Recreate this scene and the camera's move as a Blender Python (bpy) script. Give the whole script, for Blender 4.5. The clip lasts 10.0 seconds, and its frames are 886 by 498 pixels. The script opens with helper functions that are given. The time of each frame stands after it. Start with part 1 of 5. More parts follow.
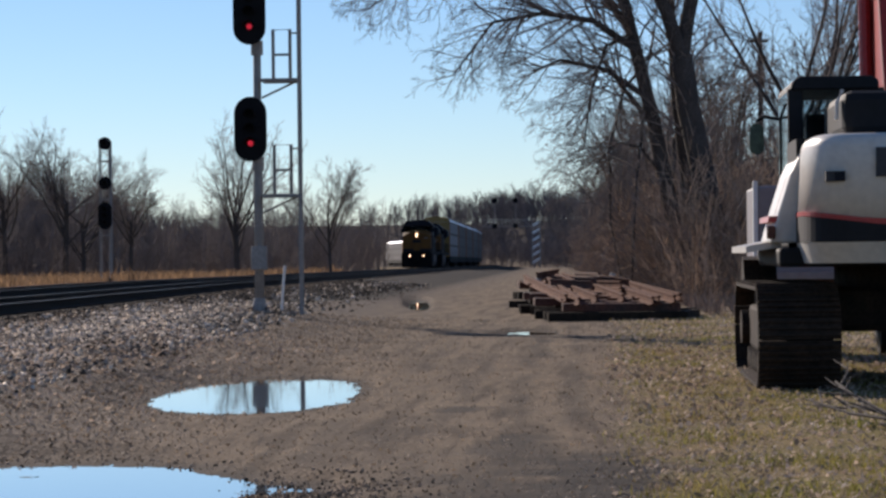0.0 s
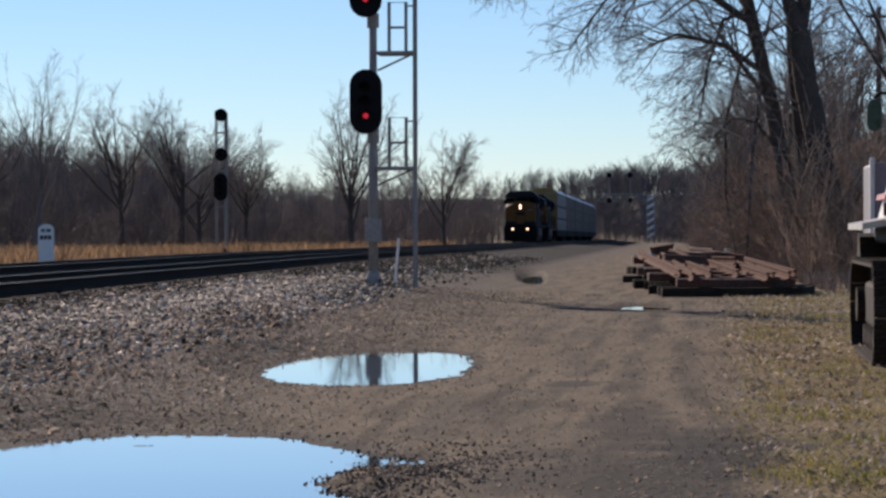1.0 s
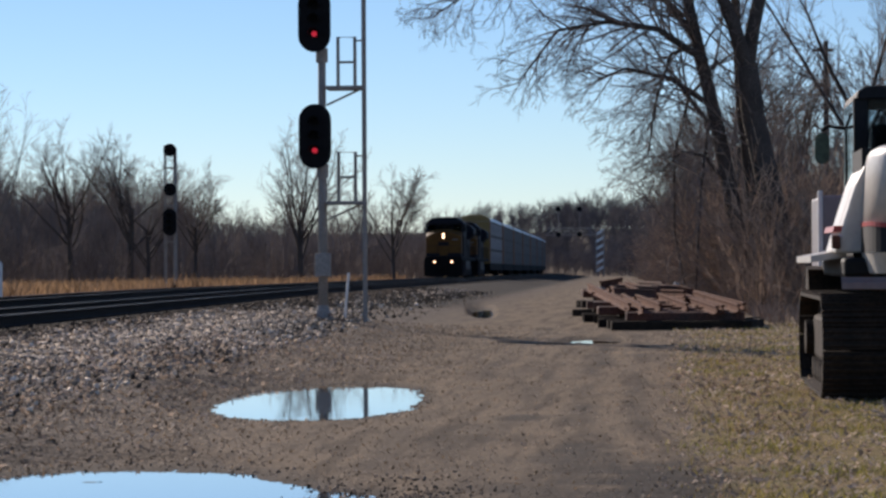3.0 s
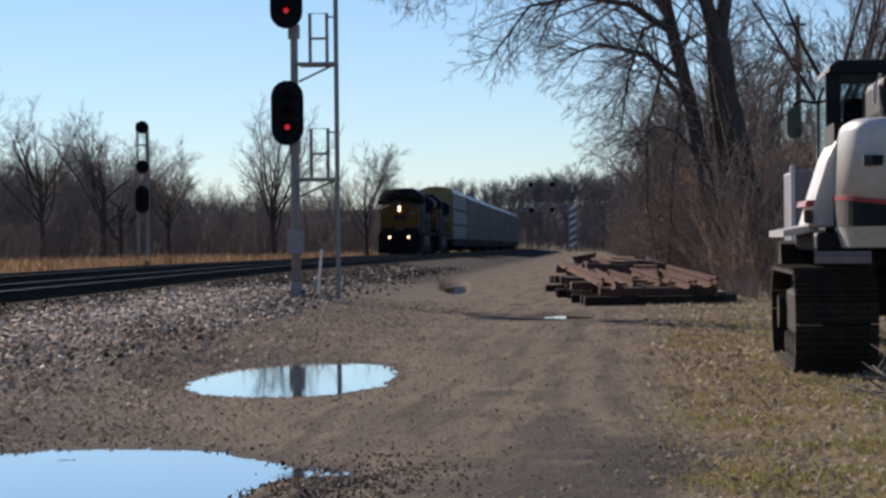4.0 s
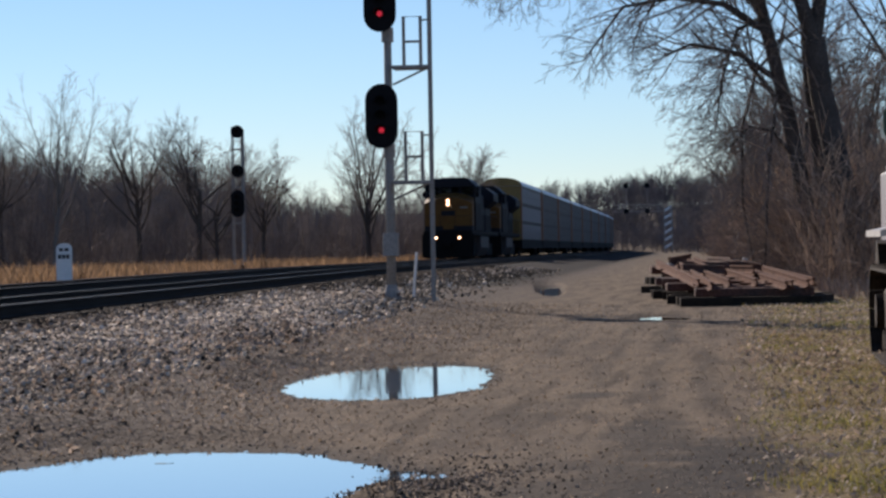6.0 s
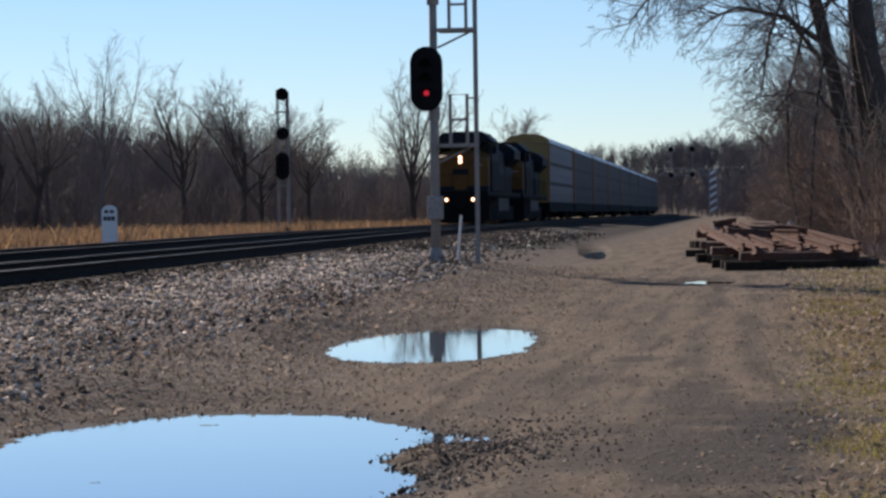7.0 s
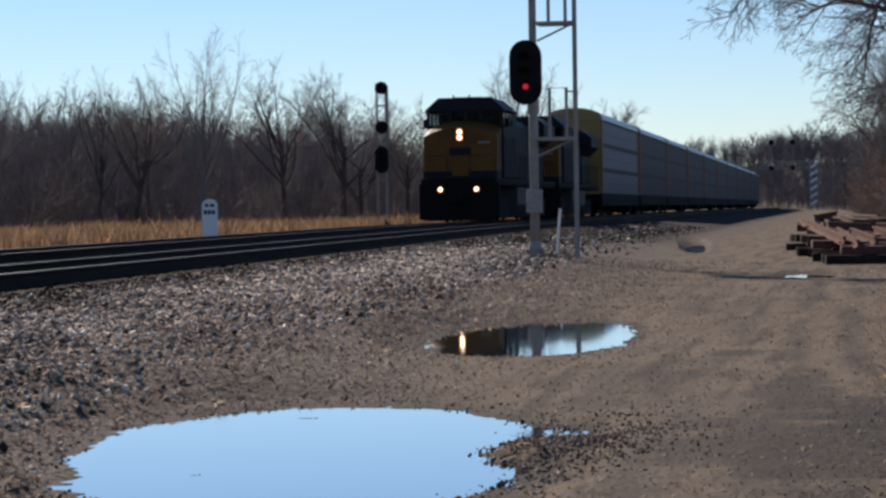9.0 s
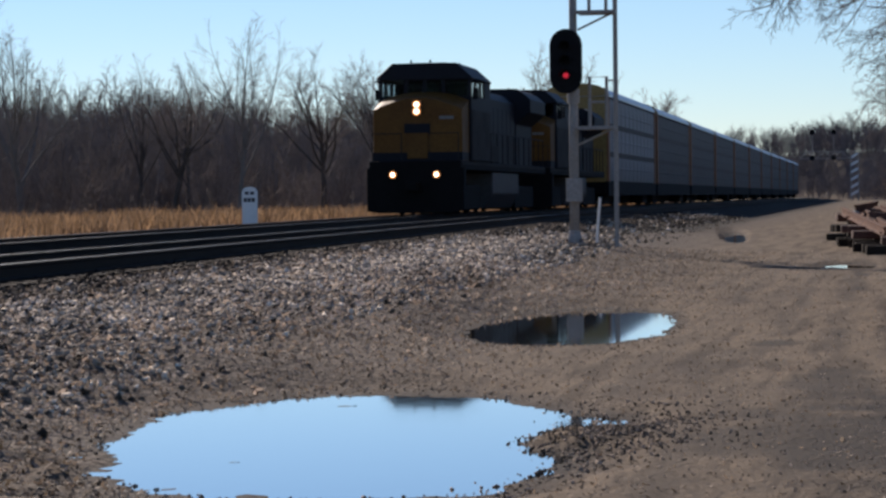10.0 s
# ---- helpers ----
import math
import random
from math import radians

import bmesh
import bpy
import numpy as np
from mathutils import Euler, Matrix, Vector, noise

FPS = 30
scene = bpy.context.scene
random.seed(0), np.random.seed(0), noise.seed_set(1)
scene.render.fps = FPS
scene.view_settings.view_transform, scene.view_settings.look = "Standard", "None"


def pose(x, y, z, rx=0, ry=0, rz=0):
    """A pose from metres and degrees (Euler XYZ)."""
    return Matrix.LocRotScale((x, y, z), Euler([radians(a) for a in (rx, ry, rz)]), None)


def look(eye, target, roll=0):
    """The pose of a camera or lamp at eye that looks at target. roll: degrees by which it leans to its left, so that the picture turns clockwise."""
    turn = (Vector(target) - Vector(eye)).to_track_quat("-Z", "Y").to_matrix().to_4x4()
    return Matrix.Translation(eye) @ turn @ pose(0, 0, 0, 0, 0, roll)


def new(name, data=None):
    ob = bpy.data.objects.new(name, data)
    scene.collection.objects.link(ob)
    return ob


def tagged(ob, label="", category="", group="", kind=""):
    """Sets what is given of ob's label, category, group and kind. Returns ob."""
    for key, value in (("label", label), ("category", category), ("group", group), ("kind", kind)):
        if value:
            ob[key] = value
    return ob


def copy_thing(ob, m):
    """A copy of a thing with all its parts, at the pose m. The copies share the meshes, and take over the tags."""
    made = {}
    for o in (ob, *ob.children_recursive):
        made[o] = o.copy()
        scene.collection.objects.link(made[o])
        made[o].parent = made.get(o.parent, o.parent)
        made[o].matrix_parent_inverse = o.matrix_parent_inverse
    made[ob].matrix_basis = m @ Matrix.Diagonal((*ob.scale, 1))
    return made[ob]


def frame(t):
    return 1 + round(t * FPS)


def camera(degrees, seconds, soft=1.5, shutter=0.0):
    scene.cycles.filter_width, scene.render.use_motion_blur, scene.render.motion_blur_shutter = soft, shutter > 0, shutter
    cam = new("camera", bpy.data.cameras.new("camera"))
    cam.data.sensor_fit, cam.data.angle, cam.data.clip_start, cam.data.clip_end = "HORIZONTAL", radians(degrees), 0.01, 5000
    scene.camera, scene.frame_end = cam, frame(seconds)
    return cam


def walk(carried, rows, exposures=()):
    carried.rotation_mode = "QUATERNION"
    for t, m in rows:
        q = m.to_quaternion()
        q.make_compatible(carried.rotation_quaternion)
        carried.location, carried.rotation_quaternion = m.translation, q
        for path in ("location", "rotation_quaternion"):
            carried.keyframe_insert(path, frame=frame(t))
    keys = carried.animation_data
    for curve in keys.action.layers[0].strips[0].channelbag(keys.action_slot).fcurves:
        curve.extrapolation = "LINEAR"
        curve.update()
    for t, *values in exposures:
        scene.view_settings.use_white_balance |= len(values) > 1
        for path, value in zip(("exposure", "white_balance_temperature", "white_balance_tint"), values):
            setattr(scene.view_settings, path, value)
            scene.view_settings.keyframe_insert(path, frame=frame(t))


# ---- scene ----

# ---------- camera: a telephoto view, hand-held on one spot and panned with the train ----------
EYE = 1.48
cam = camera(19.77, 10.0, soft=2.7)
ROWS = [
    (0.0, 3.651, 0.125, 0.647), (0.5, 4.832, -0.986, 0.127), (1.0, 6.219, -0.454, 0.125), (1.5, 5.1, -0.298, 0.196),
    (2.0, 5.285, 0.062, 0.224), (2.5, 5.441, 0.687, 0.256), (2.7, 5.225, 0.547, 0.25), (3.8, 4.81, -0.09, 0.55),
    (4.0, 4.477, -0.229, 0.604), (4.5, 4.021, -0.533, 0.149), (5.0, 4.649, -0.486, 0.56), (5.5, 5.507, -0.308, 0.596),
    (6.0, 6.614, -0.149, 0.989), (6.2, 6.904, -0.302, 0.97), (7.3, 7.856, -1.244, 0.8), (7.5, 8.043, -1.397, 0.781),
    (8.0, 8.622, -1.079, 0.566), (8.5, 9.27, -1.253, 0.83), (9.0, 9.851, -1.079, 0.861), (9.5, 10.494, -1.193, 0.66),
    (10.0, 10.745, -1.324, 0.625),
]
walk(cam, [(t, pose(0, 0, EYE, 90 + pitch, roll, yaw)) for t, yaw, pitch, roll in ROWS], [(0.0, 0.0, 6500, 17), (10.0, 0.0, 6500, 17)])

# ---------- light: a low winter sun ahead and to the left, clear sky ----------
SUN_DIR = Vector((-0.53, 0.848, 0.0)).normalized()
SUN_EL = radians(22.5)
world = bpy.data.worlds.new("sky")
scene.world = world
world.use_nodes = True
wn = world.node_tree.nodes
sky = wn.new("ShaderNodeTexSky")
sky.sky_type = "NISHITA"
sky.sun_disc = False
sky.sun_elevation = SUN_EL
sky.sun_rotation = math.atan2(SUN_DIR.x, SUN_DIR.y)
sky.altitude = 700.0
sky.air_density, sky.dust_density, sky.ozone_density = 0.95, 0.0, 5.0
wn["Background"].inputs["Strength"].default_value = 0.103
world.node_tree.links.new(sky.outputs[0], wn["Background"].inputs["Color"])
sun = new("sun", bpy.data.lights.new("sun", "SUN"))
sun.data.energy, sun.data.angle, sun.data.color = 5.0, radians(0.53), (1.0, 0.90, 0.76)
sun.matrix_world = look((0, 0, 50), Vector((0, 0, 50)) - (SUN_DIR * math.cos(SUN_EL) + Vector((0, 0, math.sin(SUN_EL)))))


# ---------- materials ----------
def material(name, color, rough=0.7, metal=0.0, vary=0.25, scale=3.0, fine=40.0, bump=0.0, tint=None, spec=0.5, island=0.0):
    """Plain procedural surface: base colour, large stains, fine grain, relief."""
    m = bpy.data.materials.new(name)
    m.use_nodes = True
    nt, ns, ln = m.node_tree, m.node_tree.nodes, m.node_tree.links
    b = ns["Principled BSDF"]
    b.inputs["Roughness"].default_value, b.inputs["Metallic"].default_value = rough, metal
    b.inputs["Specular IOR Level"].default_value = spec
    tc = ns.new("ShaderNodeTexCoord")
    big, small = ns.new("ShaderNodeTexNoise"), ns.new("ShaderNodeTexNoise")
    big.inputs["Scale"].default_value, small.inputs["Scale"].default_value = scale, fine
    big.inputs["Detail"].default_value = small.inputs["Detail"].default_value = 4
    mix1, mix2 = ns.new("ShaderNodeMix"), ns.new("ShaderNodeMix")
    for mx in (mix1, mix2):
        mx.data_type = "RGBA"
    other = tint or tuple(c * (1 - vary) for c in color)
    mix1.inputs["A"].default_value, mix1.inputs["B"].default_value = (*color, 1), (*other, 1)
    ramp = ns.new("ShaderNodeMapRange")
    ramp.inputs["From Min"].default_value, ramp.inputs["From Max"].default_value = 0.35, 0.68
    ln.new(tc.outputs["Object"], big.inputs["Vector"])
    ln.new(tc.outputs["Object"], small.inputs["Vector"])
    ln.new(big.outputs["Fac"], ramp.inputs["Value"])
    ln.new(ramp.outputs["Result"], mix1.inputs["Factor"])
    hsv = ns.new("ShaderNodeHueSaturation")
    val = ns.new("ShaderNodeMapRange")
    val.inputs["From Min"].default_value, val.inputs["From Max"].default_value = 0.3, 0.7
    val.inputs["To Min"].default_value, val.inputs["To Max"].default_value = 1 - vary, 1 + vary
    ln.new(small.outputs["Fac"], val.inputs["Value"])
    last = val.outputs["Result"]
    if island:
        geo = ns.new("ShaderNodeNewGeometry")
        isl = ns.new("ShaderNodeMapRange")
        isl.inputs["To Min"].default_value, isl.inputs["To Max"].default_value = 1 - island, 1 + island
        ln.new(geo.outputs["Random Per Island"], isl.inputs["Value"])
        mul = ns.new("ShaderNodeMath")
        mul.operation = "MULTIPLY"
        ln.new(last, mul.inputs[0])
        ln.new(isl.outputs["Result"], mul.inputs[1])
        last = mul.outputs[0]
    ln.new(last, hsv.inputs["Value"])
    ln.new(mix1.outputs["Result"], hsv.inputs["Color"])
    ln.new(hsv.outputs["Color"], b.inputs["Base Color"])
    if bump:
        bp = ns.new("ShaderNodeBump")
        bp.inputs["Strength"].default_value, bp.inputs["Distance"].default_value = bump, 0.02
        ln.new(small.outputs["Fac"], bp.inputs["Height"])
        ln.new(bp.outputs["Normal"], b.inputs["Normal"])
    return m


def glow(name, color, strength):
    m = material(name, color, 0.3)
    b = m.node_tree.nodes["Principled BSDF"]
    b.inputs["Emission Color"].default_value, b.inputs["Emission Strength"].default_value = (*color, 1), strength
    return m


def leafy(name, color, tint, island=0.4, through_light=0.35):
    """Dry grass or leaves: thin, so some light passes through."""
    m = material(name, color, 0.75, 0, 0.25, 0.6, 15, 0, tint, 0.2, island)
    nt = m.node_tree
    b, out = nt.nodes["Principled BSDF"], nt.nodes["Material Output"]
    tr, mx = nt.nodes.new("ShaderNodeBsdfTranslucent"), nt.nodes.new("ShaderNodeMixShader")
    mx.inputs[0].default_value = through_light
    nt.links.new(b.inputs["Base Color"].links[0].from_socket, tr.inputs["Color"])
    nt.links.new(b.outputs[0], mx.inputs[1])
    nt.links.new(tr.outputs[0], mx.inputs[2])
    nt.links.new(mx.outputs[0], out.inputs["Surface"])
    return m


def ground_material():
    """Mud road, gravel and grass by the masks on the ground; wet rims round the puddles."""
    m = bpy.data.materials.new("ground")
    m.use_nodes = True
    nt, ns, ln = m.node_tree, m.node_tree.nodes, m.node_tree.links
    b = ns["Principled BSDF"]
    tc = ns.new("ShaderNodeTexCoord")

    def noise_tex(scale, detail=5, stretch=None):
        n = ns.new("ShaderNodeTexNoise")
        n.inputs["Scale"].default_value, n.inputs["Detail"].default_value = scale, detail
        src = tc.outputs["Object"]
        if stretch:
            mp = ns.new("ShaderNodeMapping")
            mp.inputs["Scale"].default_value = stretch
            ln.new(src, mp.inputs["Vector"])
            src = mp.outputs[0]
        ln.new(src, n.inputs["Vector"])
        return n.outputs["Fac"]

    def span(v, a, z, lo=0.0, hi=1.0):
        r = ns.new("ShaderNodeMapRange")
        for k, x in zip(("From Min", "From Max", "To Min", "To Max"), (a, z, lo, hi)):
            r.inputs[k].default_value = x
        ln.new(v, r.inputs["Value"])
        return r.outputs["Result"]

    def blend(fac, a, c):
        mx = ns.new("ShaderNodeMix")
        mx.data_type = "RGBA"
        ln.new(fac, mx.inputs["Factor"])
        for k, x in (("A", a), ("B", c)):
            if isinstance(x, tuple):
                mx.inputs[k].default_value = (*x, 1)
            else:
                ln.new(x, mx.inputs[k])
        return mx.outputs["Result"]

    def mask(name):
        at = ns.new("ShaderNodeAttribute")
        at.attribute_name = name
        return at.outputs["Fac"]

    road = blend(span(noise_tex(0.9), 0.35, 0.65), (0.235, 0.175, 0.115), (0.195, 0.146, 0.098))
    road = blend(span(noise_tex(1.0, 4, (2.2, 0.18, 1)), 0.46, 0.66), road, (0.135, 0.101, 0.070))
    road = blend(span(noise_tex(26, 3), 0.48, 0.8), road, (0.32, 0.245, 0.17))
    road = blend(span(noise_tex(1.0, 6, (9.0, 1.1, 1)), 0.52, 0.68, 0, 0.6), road, (0.085, 0.063, 0.045))
    road = blend(span(noise_tex(1.0, 5, (3.4, 0.32, 1)), 0.52, 0.66, 0, 0.7), road, (0.075, 0.056, 0.040))
    stones = blend(span(noise_tex(16, 4), 0.4, 0.62), (0.05, 0.04, 0.032), (0.25, 0.20, 0.155))
    grass = blend(span(noise_tex(0.7), 0.4, 0.62), (0.155, 0.135, 0.035), (0.26, 0.185, 0.085))
    grass = blend(span(noise_tex(18, 4), 0.42, 0.7), grass, (0.34, 0.25, 0.14))
    field = blend(span(noise_tex(0.25), 0.35, 0.65), (0.23, 0.16, 0.07), (0.15, 0.105, 0.055))
    col = blend(mask("gravel"), road, stones)
    # dark bed ballast; the shade under and beside the train is in this colour
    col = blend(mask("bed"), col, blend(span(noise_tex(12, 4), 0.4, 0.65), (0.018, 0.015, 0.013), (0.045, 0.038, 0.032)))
    col = blend(mask("grass"), col, grass)
    col = blend(mask("field"), col, field)
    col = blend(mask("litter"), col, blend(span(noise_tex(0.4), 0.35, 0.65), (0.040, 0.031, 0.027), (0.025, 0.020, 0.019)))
    col = blend(mask("wet"), col, (0.045, 0.038, 0.032))
    ln.new(col, b.inputs["Base Color"])
    ln.new(span(mask("wet"), 0, 1, 0.95, 0.85), b.inputs["Roughness"])
    b.inputs["Specular IOR Level"].default_value = 0.08
    bp = ns.new("ShaderNodeBump")
    bp.inputs["Strength"].default_value, bp.inputs["Distance"].default_value = 0.7, 0.04
    ln.new(noise_tex(22, 6), bp.inputs["Height"])
    ln.new(bp.outputs[0], b.inputs["Normal"])
    return m


def water_material():
    m = bpy.data.materials.new("puddle_water")
    m.use_nodes = True
    nt = m.node_tree
    b = nt.nodes["Principled BSDF"]
    b.inputs["Base Color"].default_value = (0.05, 0.045, 0.035, 1)
    b.inputs["Roughness"].default_value, b.inputs["IOR"].default_value = 0.03, 1.33
    b.inputs["Coat Weight"].default_value, b.inputs["Coat Roughness"].default_value, b.inputs["Coat IOR"].default_value = 1.0, 0.03, 1.33
    n, tc, bp = nt.nodes.new("ShaderNodeTexNoise"), nt.nodes.new("ShaderNodeTexCoord"), nt.nodes.new("ShaderNodeBump")
    n.inputs["Scale"].default_value, n.inputs["Detail"].default_value = 7.0, 3
    bp.inputs["Strength"].default_value, bp.inputs["Distance"].default_value = 0.09, 0.006
    nt.links.new(tc.outputs["Object"], n.inputs["Vector"])
    nt.links.new(n.outputs["Fac"], bp.inputs["Height"])
    nt.links.new(bp.outputs[0], b.inputs["Normal"])
    return m


GROUND, WATER = ground_material(), water_material()
STEEL = material("rail_steel", (0.020, 0.015, 0.012), 0.7, 0.0, 0.3, 2, 30, spec=0.15)
RAILTOP = material("polished_rail", (0.055, 0.056, 0.064), 0.45, 0.0, 0.25, 0.6, 30, spec=0.25)
TIE = material("tie_wood", (0.022, 0.016, 0.012), 0.9, 0, 0.4, 4, 40, 0.4, (0.04, 0.027, 0.018), 0.12)
STONE = material("ballast_stone", (0.62, 0.52, 0.41), 0.9, 0, 0.3, 1.2, 25, 0, (0.17, 0.138, 0.105), 0.1, 0.9)
# dark bed stones, blackened further to carry the train's shade
BEDSTONE = material("shade_dark_ballast", (0.032, 0.026, 0.021), 0.9, 0, 0.3, 1.2, 25, 0, (0.022, 0.018, 0.015), 0.12, 0.7)
DIRTSTONE = material("weathered_ballast", (0.15, 0.115, 0.085), 0.9, 0, 0.35, 1.2, 25, 0, (0.05, 0.038, 0.028), 0.15, 0.8)
PEBBLE = material("dark_pebble", (0.25, 0.19, 0.14), 0.85, 0, 0.3, 1.2, 25, 0, None, 0.12, 0.9)
CHIP = leafy("leaf_chips", (0.40, 0.305, 0.215), (0.12, 0.088, 0.06), 0.85, 0.25)
LEAF = leafy("dead_leaf", (0.52, 0.42, 0.335), (0.27, 0.20, 0.15), 0.6)
BLADE = leafy("short_grass", (0.23, 0.23, 0.045), (0.34, 0.25, 0.095), 0.45)
STRAW = leafy("tall_dry_grass", (0.36, 0.225, 0.12), (0.17, 0.112, 0.075), 0.5, 0.4)
BARK = material("bark", (0.085, 0.068, 0.058), 0.9, 0, 0.3, 1.5, 18, 0.5)
TWIG = material("twig", (0.24, 0.198, 0.176), 0.9, 0, 0.25, 0.5, 6, 0, None, 0.2)
PALEBARK = material("pale_bark", (0.20, 0.175, 0.155), 0.9, 0, 0.3, 1.5, 18, 0.4)
BRUSH = material("brush", (0.42, 0.30, 0.215), 0.9, 0, 0.3, 0.3, 6, 0, (0.25, 0.18, 0.14), 0.2, 0.4)
UNDERGROWTH = material("undergrowth", (0.24, 0.186, 0.156), 0.9, 0, 0.3, 0.3, 6, 0, (0.155, 0.122, 0.108), 0.2, 0.4)
# distant trees: haze is mixed into this paler, greyer colour
FARWOOD = material("hazed_wood", (0.17, 0.145, 0.145), 0.9, 0, 0.25, 0.05, 2, 0, (0.13, 0.115, 0.118), 0.2, 0.3)
GALV = material("galvanised", (0.31, 0.285, 0.262), 0.65, 0.0, 0.18, 2, 20)
BLACK = material("black_paint", (0.009, 0.009, 0.011), 0.75, 0, 0.3, 2, 20, 0, None, 0.15)
RED_LENS = glow("red_lens", (0.75, 0.015, 0.04), 0.55)
DARK_LENS = material("dark_lens", (0.008, 0.008, 0.009), 0.7, spec=0.1)
LAMP = glow("headlight_glow", (1.0, 0.76, 0.52), 4.5)
# dim orange glow for added rings that imitate the halo round each lamp
LAMP_HALO = glow("headlight_reflector", (1.0, 0.40, 0.10), 0.35)
# locomotive paints set well below their true tone: its shade is in the colours
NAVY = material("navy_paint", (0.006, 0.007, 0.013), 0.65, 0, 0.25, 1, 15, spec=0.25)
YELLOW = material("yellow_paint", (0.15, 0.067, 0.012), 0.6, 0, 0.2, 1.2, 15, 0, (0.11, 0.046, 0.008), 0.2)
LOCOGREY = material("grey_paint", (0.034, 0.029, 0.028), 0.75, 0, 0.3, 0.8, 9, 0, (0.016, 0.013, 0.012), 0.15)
UNDER = material("underframe", (0.008, 0.007, 0.007), 0.8, 0.0, 0.3, 2, 15, spec=0.15)
TANK = material("fuel_tank", (0.055, 0.054, 0.058), 0.6, 0.2, 0.2, 2, 15)
BOARD = material("number_board", (0.20, 0.19, 0.17), 0.5)
WHITE = material("white_paint", (0.80, 0.79, 0.77), 0.45, 0, 0.06, 1.5, 12)
RACK = material("rack_panel", (0.25, 0.245, 0.255), 0.6, 0.1, 0.25, 0.5, 8, 0, (0.075, 0.066, 0.06))
RACKDULL = material("rack_panel_dull", (0.075, 0.066, 0.064), 0.65, 0.1, 0.3, 0.4, 8, 0, (0.055, 0.042, 0.036))
RACKROOF = material("rack_roof", (0.42, 0.44, 0.49), 0.4, 0.4, 0.15, 0.5, 8)
RACKPOST = material("rack_post", (0.28, 0.115, 0.045), 0.65, 0.1, 0.3, 1, 12)
RACKRAIL = material("rack_rail", (0.06, 0.045, 0.04), 0.7, 0.1, 0.3, 0.6, 10)
RACKYELLOW = material("rack_yellow", (0.30, 0.19, 0.05), 0.5, 0, 0.2, 1, 12)
CREAM = material("cream_paint", (0.66, 0.62, 0.56), 0.4, 0, 0.08, 1.2, 12)
REDP = material("red_paint", (0.45, 0.035, 0.025), 0.4, 0, 0.15, 1.5, 15)
CHARCOAL = material("charcoal_paint", (0.010, 0.010, 0.012), 0.65, 0, 0.25, 2, 15, spec=0.3)
MUDSTEEL = material("muddy_track_steel", (0.020, 0.016, 0.013), 0.8, 0.0, 0.4, 3, 25, 0.3, (0.05, 0.032, 0.022), 0.15)
RUST = material("rust", (0.145, 0.052, 0.032), 0.85, 0.1, 0.4, 1.8, 18, 0.4, (0.075, 0.042, 0.032))
PALERUST = material("worn_rust", (0.165, 0.066, 0.038), 0.9, 0.0, 0.4, 2.5, 18, 0.3, spec=0.2)
CONCRETE = material("concrete", (0.38, 0.36, 0.33), 0.9, 0, 0.2, 2, 25, 0.3)
GREYPAINT = material("pale_grey_panel", (0.26, 0.235, 0.24), 0.5, 0, 0.1, 1.2, 10)
GREENGLASS = material("mirror_back", (0.05, 0.085, 0.05), 0.35, 0, 0.3, 6, 20)
INK = material("dark_lettering", (0.03, 0.03, 0.035), 0.6)
POLE = material("creosote_pole", (0.05, 0.042, 0.036), 0.9, 0, 0.3, 1.5, 20, 0.3)



def clear_glass(name, tint):
    m = material(name, tint, 0.03, 0, 0.02)
    m.node_tree.nodes["Principled BSDF"].inputs["Transmission Weight"].default_value = 1.0
    m.node_tree.nodes["Principled BSDF"].inputs["IOR"].default_value = 1.1
    return m


CLEAR = clear_glass("tinted_glass", (0.62, 0.70, 0.74))


# ---------- mesh helpers ----------
def mesh_of(bm, name, mat, smooth=False):
    me = bpy.data.meshes.new(name)
    bm.to_mesh(me)
    bm.free()
    me.materials.append(mat)
    if smooth:
        me.polygons.foreach_set("use_smooth", [True] * len(me.polygons))
    return me


def part(name, bm, mat, parent=None, label="", smooth=False, at=None):
    """One bmesh as one mesh object under a thing or a part."""
    ob = new(name, mesh_of(bm, name, mat, smooth))
    if parent:
        ob.parent = parent
    if at is not None:
        ob.matrix_basis = at
    if label:
        ob["label"] = label
    return ob


def thing(name, m, label, category, group="", kind=""):
    ob = new(name)
    ob.empty_display_size = 0.2
    ob.matrix_basis = m
    return tagged(ob, label, category, group, kind)


def box(x0, x1, y0, y1, z0, z1, bev=0.0, bm=None):
    own = bmesh.new()
    r = bmesh.ops.create_cube(own, size=1)
    for v in own.verts:
        v.co = Vector((x0 + (v.co.x + 0.5) * (x1 - x0), y0 + (v.co.y + 0.5) * (y1 - y0), z0 + (v.co.z + 0.5) * (z1 - z0)))
    if bev:
        bmesh.ops.bevel(own, geom=own.edges[:], offset=bev, segments=2, affect="EDGES", profile=0.5)
    return own if bm is None else join(bm, own)


def join(bm, other):
    me = bpy.data.meshes.new("tmp")
    other.to_mesh(me)
    other.free()
    bm.from_mesh(me)
    bpy.data.meshes.remove(me)
    return bm


